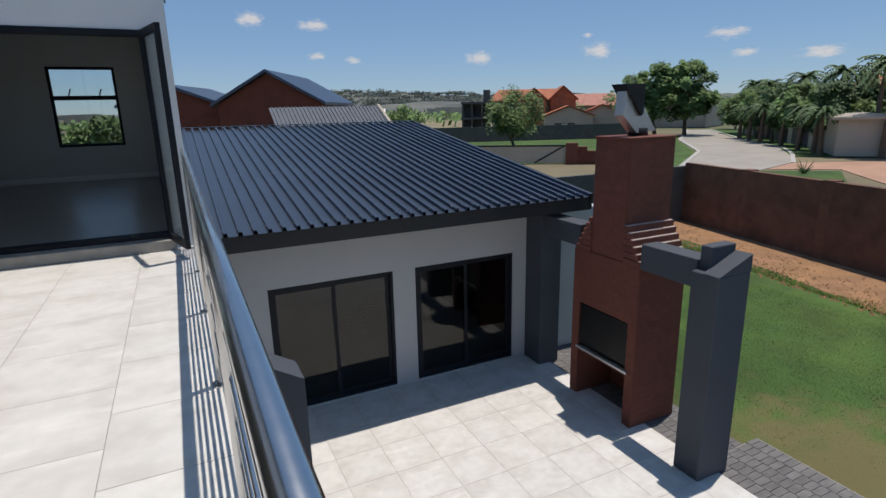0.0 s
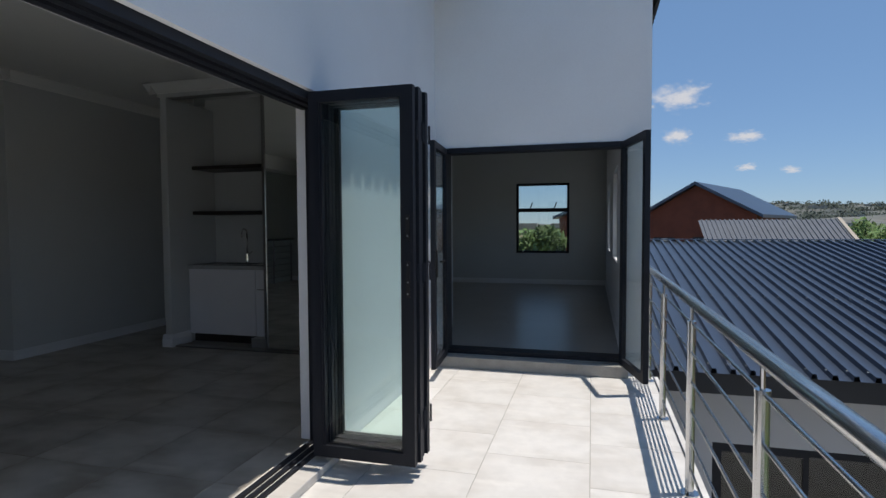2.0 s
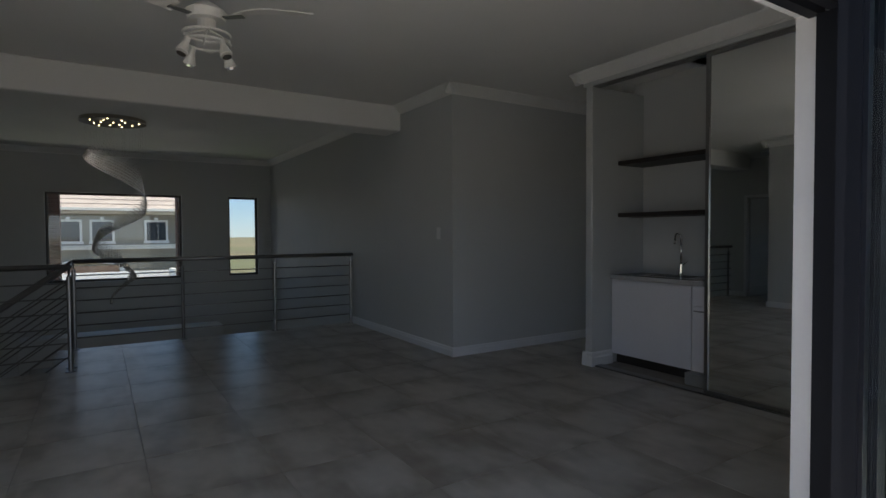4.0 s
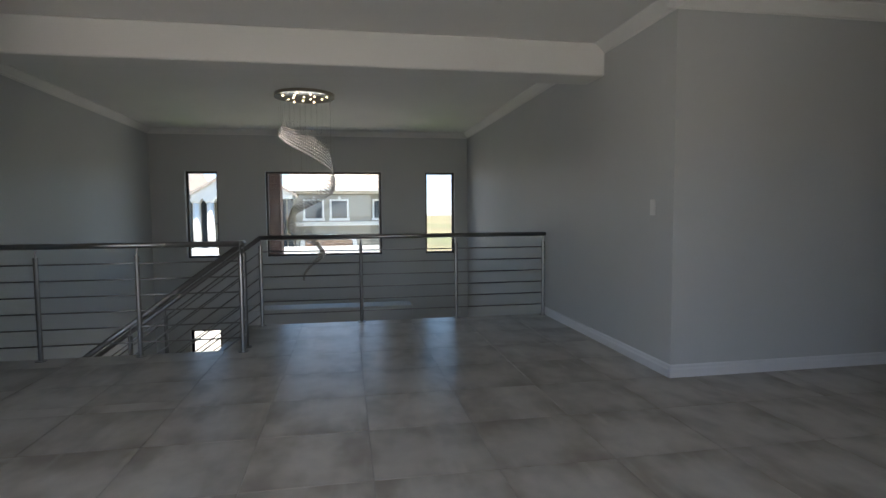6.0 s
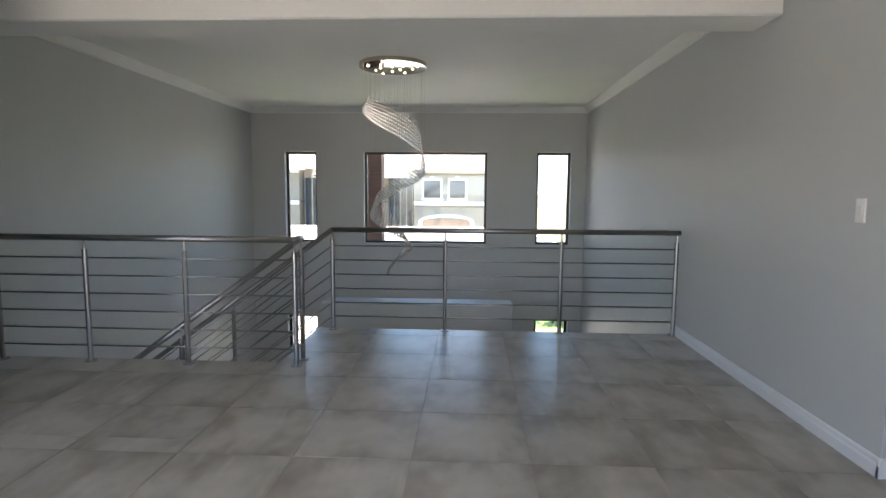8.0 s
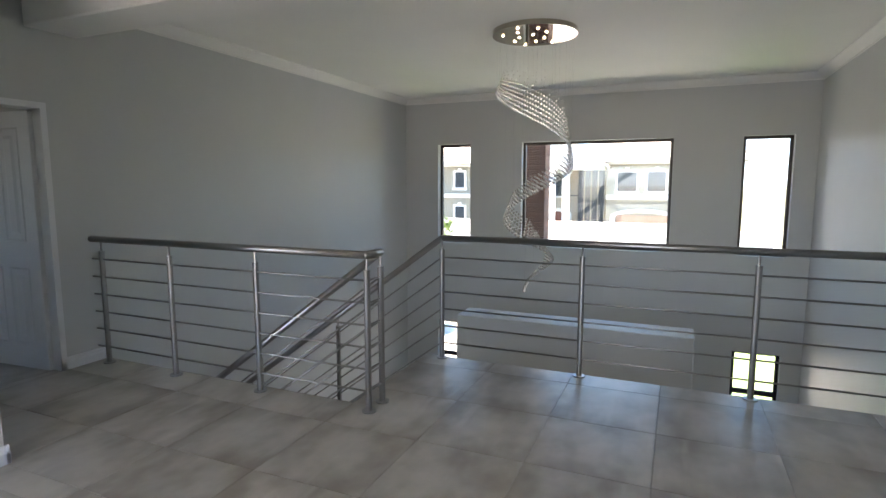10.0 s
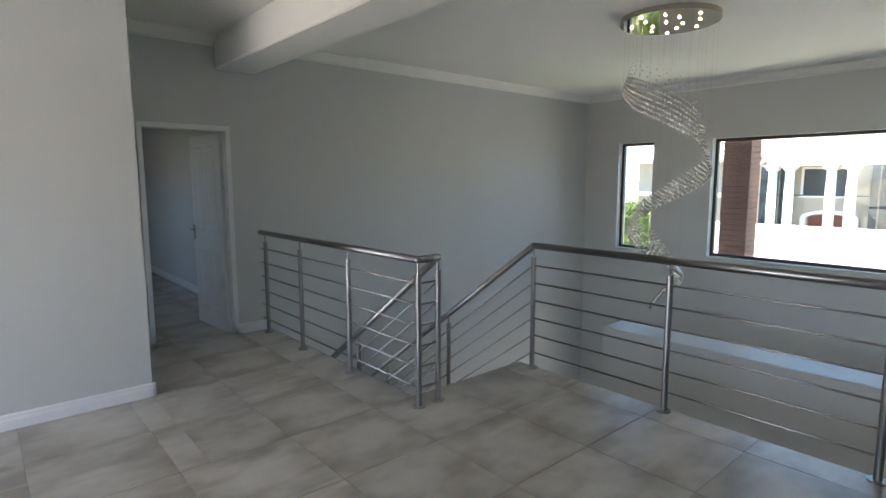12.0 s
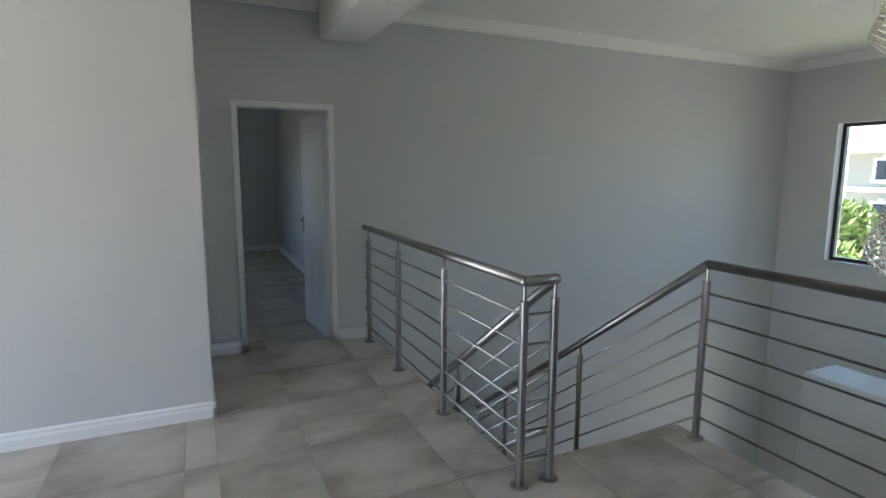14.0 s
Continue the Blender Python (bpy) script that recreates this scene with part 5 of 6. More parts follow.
house("grey_house", (92, 72, GROUND), 25, 14, 10, 5.0, 2.5, M["beige"], M["grey_block"], "far house with a grey tiled roof", hip=3)
house("brown_house", (69, 21.5, GROUND), 50, 16, 12, 5.6, 2.4, M["umber"], M["terracotta"], "large brown brick house with a tiled roof behind palms", hip=4, wins=((-4, 1.0, 2, 1.6), (2, 3.6, 1.6, 1.3)))
house("beige_gatehouse", (51.5, 24.2, GROUND), 40, 4, 4, 3.0, 0.3, M["beige"], M["beige"], "beige plastered gatehouse by the driveway", hip=0.3)
low_wall = thing("street_wall", (60, 34, GROUND), "low beige street wall with piers and dark infill", "wall")
for i in range(11):
    x, y = 50 + i * 2.2, 26.9 + i * 2.4
    part("pier", boxed(x, x + 0.6, y, y + 0.6, GROUND - 0.1, -1.1), M["beige"], low_wall)
    part("panel", prism(bmesh.new(), [(x + 0.6, y + 0.3), (x + 2.3, y + 2.4), (x + 2.2, y + 2.55), (x + 0.5, y + 0.45)], "z", GROUND - 0.1, -1.5), M["grey_block"], low_wall)

# ---- trees ----


def tree(name, x, y, h, r, mat, label, seed, crown0=0.3, leaves=2600, size=0.28, base=GROUND - 0.1, droop=0.2):
    """A tapered trunk with limbs, and a crown of small leaf blades gathered in clumps of uneven size."""
    g = random.Random(seed)
    e = thing(name, (x, y, base), label, "tree")
    bm = bmesh.new()
    tips, p = [], Vector((x, y, base))
    q = p + Vector((g.uniform(-.1, .1) * h, g.uniform(-.1, .1) * h, h * (crown0 + 0.08)))
    tube(bm, p, q, h * 0.030, 8, h * 0.018)
    for k in range(9):
        a, f = k * 2.4 + g.uniform(-.3, .3), g.uniform(0.35, 0.95)
        t = q + Vector((math.cos(a) * r * 0.62 * f, math.sin(a) * r * 0.62 * f, h * g.uniform(0.12, 0.48)))
        tube(bm, q - Vector((0, 0, h * 0.03 * (k % 3))), t, h * 0.011, 6, h * 0.004)
        tips.append(t)
    part("trunk", bm, M["bark"], e)
    c = Vector((x, y, base + h * (crown0 + 1) / 2))
    clumps = [(t, r * g.uniform(0.26, 0.42)) for t in tips]
    for k in range(26):
        a, b = g.uniform(0, 6.283), g.uniform(-0.9, 1.0)
        w = math.sqrt(max(0.05, 1 - b * b))
        clumps.append((c + Vector((math.cos(a) * w * r * g.uniform(0.5, 0.82), math.sin(a) * w * r * g.uniform(0.5, 0.82), b * h * (1 - crown0) * 0.40)), r * g.uniform(0.16, 0.33)))
    vs, fs = [], []
    for i in range(leaves):
        cc, cr = clumps[g.randrange(len(clumps))]
        d = Vector((g.gauss(0, 1), g.gauss(0, 1), g.gauss(0, 0.8)))
        d = d.normalized() * cr * g.uniform(0.45, 1.05)
        o = cc + d
        u = Vector((g.gauss(0, 1), g.gauss(0, 1), g.gauss(0, 1) - droop * 3)).normalized() * size * g.uniform(0.6, 1.3)
        w = u.orthogonal().normalized() * size * 0.38
        k = len(vs)
        vs += [tuple(o - u), tuple(o + w), tuple(o + u), tuple(o - w)]
        fs.append((k, k + 1, k + 2, k + 3))
    me = bpy.data.meshes.new("crown")
    me.from_pydata(vs, [], fs)
    me.materials.append(mat)
    o = new("crown", me)
    o.parent = e
    o.matrix_parent_inverse = Matrix.Translation(-e.location)
    return e


tree("round_tree", 33.4, 50.0, 6.1, 3.9, M["leaf_pale"], "round pale green willow-like tree in the park", 1, 0.16, 6500, 0.22, droop=0.5)
tree("street_tree", 64.3, 55.0, 10.0, 4.2, M["leaf"], "tall dense green street tree", 2, 0.16, 8000, 0.36)
tree("street_tree", 61.3, 57.4, 10.0, 3.9, M["leaf"], "tall dense green street tree", 3, 0.16, 8000, 0.36)
tree("street_tree", 57.8, 59.0, 8.6, 2.2, M["leaf"], "slim green street tree", 4, 0.2, 2400, 0.28)
for i, (x, y, h, r) in enumerate(((73, 53, 5.5, 3), (68, 44, 4.6, 2.8), (62, 35, 5.0, 3.0), (72, 44, 6.2, 3.6), (55, 28.5, 4.2, 2.4), (59.0, 27, 5.6, 3.0), (84, 62, 5, 4), (60, 39.5, 6.4, 3.0), (56.5, 34.5, 6.2, 2.8), (53, 29.5, 6.0, 2.5), (64.5, 44.5, 6.6, 3.0), (57.5, 30.5, 7.0, 3.2), (70, 47.5, 7.0, 3.4))):
    tree("garden_tree", x, y, h, r, M["palm"] if i % 2 else M["leaf"], "dark green garden tree along the street", 20 + i, 0.15, 3600, 0.30)
for i, (x, y, h, r) in enumerate(((17, 105, 5, 4), (24, 120, 6, 5), (33, 112, 5, 4), (41, 100, 5, 4), (76, 96, 6, 5), (86, 90, 7, 6), (20, 84, 4, 3), (12, 130, 6, 6))):
    tree("distant_tree", x, y, h, r, M["leaf"], "distant dark green tree", 40 + i, 0.1, 700, 0.55)


def palm(x, y, h, seed, r=2.2):
    g = random.Random(seed)
    e = thing("palm_tree", (x, y, GROUND - 0.1), "tall feather palm with arching fronds by the street", "tree", "street palms")
    bm = bmesh.new()
    p = Vector((x, y, GROUND - 0.1))
    for i in range(5):
        q = p + Vector((g.uniform(-.05, .05), g.uniform(-.05, .05), h / 5))
        tube(bm, p, q, 0.24 - i * 0.02, 8, 0.22 - i * 0.02)
        p = q
    part("trunk", bm, M["bark"], e)
    vs, fs = [], []
    for k in range(44):
        a, lift = k * 2.4, g.uniform(-0.2, 0.9)
        prev = p.copy()
        for i in range(9):
            f = (i + 1) / 9
            c = p + Vector((math.cos(a) * r * f, math.sin(a) * r * f, r * ((lift + 0.35) * f - 0.95 * f * f)))
            side = Vector((-math.sin(a), math.cos(a), 0)) * (0.40 * r * (1 - f * 0.7)) * 0.5
            for s in (-1, 1):
                n = len(vs)
                drop = Vector((0, 0, -0.05 * r))
                vs += [tuple(prev), tuple(c), tuple(c + side * s + drop), tuple((prev + c) / 2 + side * s * 0.9 + drop)]
                fs.append((n, n + 1, n + 2, n + 3))
            prev = c
    me = bpy.data.meshes.new("fronds")
    me.from_pydata(vs, [], fs)
    me.materials.append(M["palm"])
    o = new("fronds", me)
    o.parent = e
    o.matrix_parent_inverse = Matrix.Translation(-e.location)


for i, (x, y, h) in enumerate(((63, 45.7, 3.6), (60.2, 42.4, 3.4), (57.7, 39.3, 3.7), (55.4, 35.5, 3.5), (51.5, 31.4, 3.6), (47.9, 27.4, 3.4), (49.5, 28.8, 3.2), (67, 45, 6.2), (61.5, 37.5, 6.6), (57, 31.5, 6.8), (52.5, 26.0, 7.0), (49, 23.5, 6.8), (71, 50, 6.4))):
    palm(x, y, h, i, 2.0 if h > 5 else 1.45)
agave = thing("spiky_succulent", (35.5, 21.0, GROUND), "small spiky succulent on the verge", "plant")
bm = bmesh.new()
for k in range(18):
    a = k * 2.4
    tube(bm, (35.5, 21.0, GROUND - 0.05), (35.5 + math.cos(a) * 0.5, 21 + math.sin(a) * 0.5, GROUND + 0.25 + 0.25 * (k % 3)), 0.05, 4, 0.005)
part("leaves", bm, M["palm"], agave)

# ---- distance ----
g = random.Random(9)
for name, dist, x0, x1, hgt, s in (("backdrop_hills", 900, -900, 1500, 44, 0.0), ("backdrop_hills_near", 520, -500, 900, 14, 3.0)):
    vs, fs, n = [], [], 160
    for i in range(n + 1):
        x = x0 + (x1 - x0) * i / n
        f = (max(0.4, 0.78 - 0.0007 * (x - 240)) if x > 240 else max(0.16, 0.78 - 0.004 * (240 - x))) + 0.12 * noise.noise(Vector((x * 0.0035 + s, s, 0))) + 0.10 * noise.noise(Vector((x * 0.012, s + 5, 0))) + 0.05 * noise.noise(Vector((x * 0.06, s, 3)))
        y = dist - abs(x - 200) * 0.18
        vs += [(x, y - 160, GROUND - 2), (x, y - 60, GROUND + hgt * f * 0.5), (x, y, GROUND + max(2, hgt * f))]
        if i:
            k = 3 * i
            fs += [(k - 3, k, k + 1, k - 2), (k - 2, k + 1, k + 2, k - 1)]
    me = bpy.data.meshes.new(name)
    me.from_pydata(vs, [], fs)
    me.materials.append(M["hill"])
    tagged(new(name, me), "hazy low wooded hills on the horizon", "hills", "", "structure")
town = bmesh.new()
for i in range(140):
    x, y = g.uniform(-60, 420), g.uniform(170, 480)
    w, d, h = g.uniform(6, 13), g.uniform(5, 9), g.uniform(2.5, 5)
    box(town, x, x + w, y, y + d, GROUND - 0.2, GROUND + h)
part("far_houses", town, M["beige"], None)
tagged(bpy.data.objects["far_houses"], "scatter of far pale houses below the hills", "houses", "", "stuff")
scrub_v, scrub_f = [], []
for i in range(1300):
    x, y = g.uniform(-150, 500), g.uniform(120, 520)
    s = g.uniform(0.8, 2.4)
    c = Vector((x, y, GROUND + s * 0.6))
    for d in range(16):
        u = Vector((g.gauss(0, 1), g.gauss(0, 1), g.gauss(0, 1))).normalized()
        w = u.orthogonal().normalized() * s * 0.35
        p = c + Vector((g.gauss(0, 0.75) * s, g.gauss(0, 0.75) * s, g.uniform(-0.6, 0.7) * s))
        u = u * s * 0.45
        k = len(scrub_v)
        scrub_v += [tuple(p - u), tuple(p + w), tuple(p + u), tuple(p - w)]
        scrub_f.append((k, k + 1, k + 2, k + 3))
me = bpy.data.meshes.new("far_bushes")
me.from_pydata(scrub_v, [], scrub_f)
me.materials.append(M["leaf"])
tagged(new("far_bushes", me), "scattered far bushes and trees on the plain", "bushes", "", "stuff")

# trees and roofs dotted over the hillside
slope_v, slope_f = [], []
slope_town = bmesh.new()
for i in range(900):
    x, f = g.uniform(120, 760), g.uniform(0.1, 1.02)
    full = 44 * max(0.4, 0.78 - 0.0007 * (x - 240)) if x > 240 else 44 * max(0.16, 0.78 - 0.004 * (240 - x))
    y = 900 - abs(x - 200) * 0.18 - 160 + 160 * f
    z = GROUND + full * (f * 0.8 if f < 0.625 else 0.5 + (f - 0.625) * 1.333)
    if i % 9 == 0 and f < 0.97:
        w = g.uniform(5, 11)
        box(slope_town, x, x + w, y, y + 6, z - 1, z + g.uniform(2.0, 4.0))
        continue
    r = g.uniform(1.8, 4.2)
    for d in range(14):
        p = Vector((x + g.gauss(0, 1.1) * r, y + g.gauss(0, 0.6) * r, z + g.uniform(0, 1.0) * r))
        u = Vector((g.gauss(0, 1), g.gauss(0, 0.4), g.gauss(0, 1))).normalized() * r * 0.5
        w = u.orthogonal().normalized() * r * 0.4
        k = len(slope_v)
        slope_v += [tuple(p - u), tuple(p + w), tuple(p + u), tuple(p - w)]
        slope_f.append((k, k + 1, k + 2, k + 3))
me = bpy.data.meshes.new("hill_trees")
me.from_pydata(slope_v, [], slope_f)
me.materials.append(M["far_leaf"])
tagged(new("hill_trees", me), "dark far trees scattered over the hillside", "trees", "", "stuff")
part("hill_houses", slope_town, M["beige"], None)
tagged(bpy.data.objects["hill_houses"], "tiny pale houses scattered over the hillside", "houses", "", "stuff")

# clouds: soft white planes far off, their sunlit look given by emission
cm = bpy.data.materials.new("cloud_glow")
cm.use_nodes = True
n, l = cm.node_tree.nodes, cm.node_tree.links
n.remove(n["Principled BSDF"])
tc, nz, gr = n.new("ShaderNodeTexCoord"), n.new("ShaderNodeTexNoise"), n.new("ShaderNodeTexGradient")
gr.gradient_type = "SPHERICAL"
nz.inputs["Scale"].default_value, nz.inputs["Detail"].default_value, nz.inputs["Roughness"].default_value = 2.2, 6, 0.62
oi = n.new("ShaderNodeObjectInfo")
ad = n.new("ShaderNodeVectorMath")
ad.operation = "MULTIPLY_ADD"
l.new(oi.outputs["Random"], ad.inputs[0])
ad.inputs[1].default_value = (31, 17, 43)
l.new(tc.outputs["Object"], ad.inputs[2])
l.new(ad.outputs[0], nz.inputs["Vector"])
l.new(tc.outputs["Object"], gr.inputs["Vector"])
su = n.new("ShaderNodeMath")
su.operation = "MULTIPLY_ADD"
l.new(nz.outputs["Fac"], su.inputs[0])
su.inputs[1].default_value = 1.6
l.new(gr.outputs["Fac"], su.inputs[2])
mr = n.new("ShaderNodeMapRange")
mr.interpolation_type = "SMOOTHSTEP"
l.new(su.outputs[0], mr.inputs["Value"])
for k, v in zip(("From Min", "From Max", "To Min", "To Max"), (1.05, 1.75, 0.0, 0.85)):
    mr.inputs[k].default_value = v
em, tr, mx = n.new("ShaderNodeEmission"), n.new("ShaderNodeBsdfTransparent"), n.new("ShaderNodeMixShader")
em.inputs["Color"].default_value, em.inputs["Strength"].default_value = (0.93, 0.94, 0.97, 1), 0.72
l.new(mr.outputs[0], mx.inputs[0])
l.new(tr.outputs[0], mx.inputs[1])
l.new(em.outputs[0], mx.inputs[2])
l.new(mx.outputs[0], n["Material Output"].inputs["Surface"])
me = bpy.data.meshes.new("cloud")
me.from_pydata([(-1, 0, -1), (1, 0, -1), (1, 0, 1), (-1, 0, 1)], [], [(0, 1, 2, 3)])
me.materials.append(cm)
CLOUDS = [(49, 400, 55, 15, 7.5), (91, 400, 53, 18, 6.5), (50, 400, 82, 27, 15), (92, 400, 33, 9, 4), (118, 400, 31, 10, 4), (222, 400, 34, 18, 9), (30, 400, 76, 8, 4), (325, 380, 40, 20, 10), (330, 400, 55, 7, 3), (420, 330, 52, 26, 8), (400, 300, 33, 16, 5), (500, 300, 36, 30, 8)]
for i, (x, y, z, w, h) in enumerate(CLOUDS):
    o = new("cloud", me)
    o.location, o.scale = (x + 6, y, z + 5), (w, 1, h)
    o.rotation_euler = (0, 0, -math.atan2(x, y))
    tagged(o, "small white fair-weather cloud", "cloud", "fair-weather clouds", "structure")

# ---- street side, seen through the stairwell windows ----
for y0 in (1.25, 3.74):
    p = thing("portico_pillar", (-13.6, y0 + 0.2, GROUND), "red-brown brick portico pillar outside the windows", "pillar", "portico pillars")
    part("core", boxed(-13.79, -13.41, y0 + 0.01, y0 + 0.39, GROUND - 0.1, 3.2), M["pillar_brick"], p)
    course = mesh(boxed(-0.2, 0.2, -0.2, 0.2, 0, 0.072, bevel=0.004), "brick_course", M["pillar_brick"])
    for k in range(44):
        o = new("brick_course", course)
        o.parent, o.matrix_parent_inverse = p, Matrix.Translation(-p.location)
        o.location = (-13.6, y0 + 0.2, -0.55 + k * 0.084)
sheet("pavement_forecourt", [(-34, -30), (-12.9, -30), (-12.9, 30), (-34, 30)], GROUND - 0.05, M["kerb"], "pale paved forecourt in hard sun", "pavement", 0.06)
structure("wall_forecourt", boxed(-34.2, -34.0, -12.0, 5.6, GROUND - 0.1, -0.62), M["white_trim"], "white forecourt wall in full sun", "wall")
structure("wall_forecourt_side", prism(bmesh.new(), [(-34.0, 5.6), (-34.0, 5.8), (-19.0, 7.2), (-19.0, 7.0)], "z", GROUND - 0.1, -0.5), M["white_trim"], "white side wall of the forecourt", "wall")
nh = thing("villa", (-41, 0, GROUND), "taupe double-storey villa with white mouldings, columned portico and tiled roof", "house")
NX = -41.5
part("wall", boxed(NX - 10, NX, -0.55, 7.4, GROUND, 2.95), M["taupe"], nh)
part("wall", boxed(NX - 10, NX, -16.0, -8.9, GROUND, 2.95), M["taupe"], nh)
part("wall", boxed(NX - 10, NX - 1.2, -8.9, -0.55, GROUND, 3.0), M["beige"], nh, "recessed entrance wall")


def villa_roof(y0, y1, z, rise, hip0, hip1, x0=NX + 0.75, x1=NX - 11):
    """A tiled hip roof with its soffit and a white gutter along the front."""
    bm = bmesh.new()
    lo = [bm.verts.new(p) for p in ((x0, y0, z), (x0, y1, z), (x1, y1, z), (x1, y0, z))]
    r = [bm.verts.new(p) for p in (((x0 + x1) / 2, y0 + hip0, z + rise), ((x0 + x1) / 2, y1 - hip1, z + rise))]
    for f in ((lo[0], lo[1], r[1], r[0]), (lo[2], lo[3], r[0], r[1]), (lo[1], lo[2], r[1]), (lo[3], lo[0], r[0]), lo[::-1]):
        bm.faces.new(f)
    bmesh.ops.recalc_face_normals(bm, faces=bm.faces[:])
    q = part("roof", bm, M["villa_roof"], nh, "pale pink-grey tiled roof")
    part("gutter", boxed(x0, x0 + 0.13, y0, y1, z - 0.12, z + 0.05), M["white_trim"], q)
    for k in range(1, 9):
        f = k / 9
        part("tile_course", bar((x0 + (x1 - x0) / 2 * f, y0 + hip0 * f, z + rise * f + 0.02), (x0 + (x1 - x0) / 2 * f, y1 - hip1 * f, z + rise * f + 0.02), 0.035, 5), M["villa_roof"], q)


villa_roof(-1.3, 8.2, 3.0, 2.9, 0.6, 4.2)
villa_roof(-16.8, -8.2, 3.0, 2.9, 4.2, 0.6)


def villa_window(x, y0, y1, z0, z1, panes=2):
    """A sash window in a raised white surround with a sill and keystone."""
    w = part("window", box(box(box(boxed(x, x + 0.09, y0, y0 + 0.13, z0, z1), x, x + 0.09, y1 - 0.13, y1, z0, z1), x, x + 0.09, y0 + 0.13, y1 - 0.13, z1 - 0.13, z1), x, x + 0.13, y0 - 0.06, y1 + 0.06, z0 - 0.08, z0 + 0.1), M["white_trim"], nh)
    part("keystone", boxed(x, x + 0.14, (y0 + y1) / 2 - 0.11, (y0 + y1) / 2 + 0.11, z1 + 0.002, z1 + 0.17), M["white_trim"], w)
    d = (y1 - y0 - 0.26) / panes
    for k in range(panes):
        a = y0 + 0.13 + k * d
        part("window_pane", boxed(x + 0.01, x + 0.03, a + 0.025, a + d - 0.025, z0 + 0.12, z1 - 0.15), M["far_glass"], w)
    part("sash", boxed(x, x + 0.012, y0 + 0.13, y1 - 0.13, z0 + 0.1, z1 - 0.13), M["charcoal"], w)
    return w


for y0, y1 in ((0.0, 1.45), (1.85, 3.2), (4.9, 6.3)):
    villa_window(NX, y0, y1, 0.86, 2.32)
for z0, z1 in ((1.05, 2.4), (-1.35, -0.1)):
    villa_window(NX, -11.5, -10.5, z0, z1)
    villa_window(NX, -14.6, -13.4, z0, z1)
villa_window(NX - 1.2, -6.0, -3.6, 0.55, 2.3, 3)
for y0, y1 in ((-0.55, 7.4), (-16.0, -8.9)):
    part("moulding", boxed(NX, NX + 0.16, y0, y1, 0.42, 0.62), M["white_trim"], nh)
    part("moulding", boxed(NX, NX + 0.22, y0, y1, 0.62, 0.70), M["white_trim"], nh)
    part("moulding", boxed(NX, NX + 0.2, y0, y1, 2.70, 2.87), M["white_trim"], nh)


def arched(x, y0, y1, spring, rise, w, name, mat, label, bottom=GROUND):
    """A flat segmental arch with jambs, w wide."""
    n, c = 14, (y0 + y1) / 2
    outer = [(c + (y1 - y0) / 2 * math.cos(t), spring + rise * math.sin(t)) for t in [math.pi * i / n for i in range(n + 1)]]
    inner = [(c + ((y1 - y0) / 2 - w) * math.cos(t), spring + (rise - w * 0.8) * math.sin(t)) for t in [math.pi * i / n for i in range(n + 1)]]
    bm = bmesh.new()
    for i in range(n):
        prism(bm, [outer[i], outer[i + 1], inner[i + 1], inner[i]], "x", x, x + 0.16)
    box(bm, x, x + 0.16, y0, y0 + w, bottom, spring)
    box(bm, x, x + 0.16, y1 - w, y1, bottom, spring)
    return part(name, bm, mat, nh, label)


gd = part("garage_door", boxed(NX, NX + 0.06, 0.1, 3.4, GROUND, -0.62), M["drive"], nh, "reddish wooden garage door")
for k in range(5):
    part("slat", boxed(NX + 0.06, NX + 0.08, 0.12, 3.38, GROUND + 0.2 + k * 0.42, GROUND + 0.58 + k * 0.42), M["drive"], gd)
arched(NX, -0.25, 3.75, -0.72, 0.52, 0.3, "arch", M["white_trim"], "white moulded arch over the garage")
part("front_door", boxed(NX - 1.2, NX - 1.14, -5.5, -3.4, GROUND, -0.35), M["red_house"], nh, "dark red double front door")
arched(NX - 1.2, -5.9, -3.0, -0.75, 0.5, 0.28, "arch", M["white_trim"], "white moulded arch over the front door")
# glazed corner bays on both sides of the entrance
for y0, y1 in ((-2.55, -0.75), (-8.7, -6.5)):
    bay = part("glazed_bay", boxed(NX - 1.2, NX - 0.75, y0, y1, GROUND, 2.35), M["far_glass"], nh, "tall dark glazed corner bay")
    for k in range(5):
        y = y0 + (y1 - y0) * k / 4
        part("mullion", boxed(NX - 0.75, NX - 0.70, y - 0.035, y + 0.035, GROUND, 2.35), M["taupe"], bay)
    for z in (-0.9, 0.45, 1.5):
        part("transom", boxed(NX - 0.75, NX - 0.71, y0, y1, z - 0.03, z + 0.03), M["charcoal"], bay)
# portico: gable on columns
GC = -3.95
part("pediment", prism(bmesh.new(), [(GC - 3.3, 2.35), (GC + 3.3, 2.35), (GC + 3.3, 2.62), (GC, 4.55), (GC - 3.3, 2.62)], "x", NX - 1.0, NX + 0.95), M["white_trim"], nh)
for q in (-1, 1):
    part("roof", prism(bmesh.new(), [(GC, 4.55), (GC + q * 3.65, 2.42), (GC + q * 3.65, 2.6), (GC, 4.75)], "x", NX - 5, NX + 1.15), M["villa_roof"], nh, "pale pink-grey tiled roof")
part("vent", bar((NX + 0.95, GC, 3.75), (NX + 1.0, GC, 3.75), 0.2, 18), M["galv"], nh, "round grey gable vent")
for y in (-7.0, -6.1, -4.05, -3.1):
    c = part("column", bar((NX + 0.6, y, GROUND), (NX + 0.6, y, 2.1), 0.27, 18, 0.24), M["white_trim"], nh, smooth=True)
    part("capital", box(boxed(NX + 0.25, NX + 0.95, y - 0.36, y + 0.36, 2.22, 2.35), NX + 0.32, NX + 0.88, y - 0.3, y + 0.3, 2.08, 2.22, bevel=0.03), M["white_trim"], c)
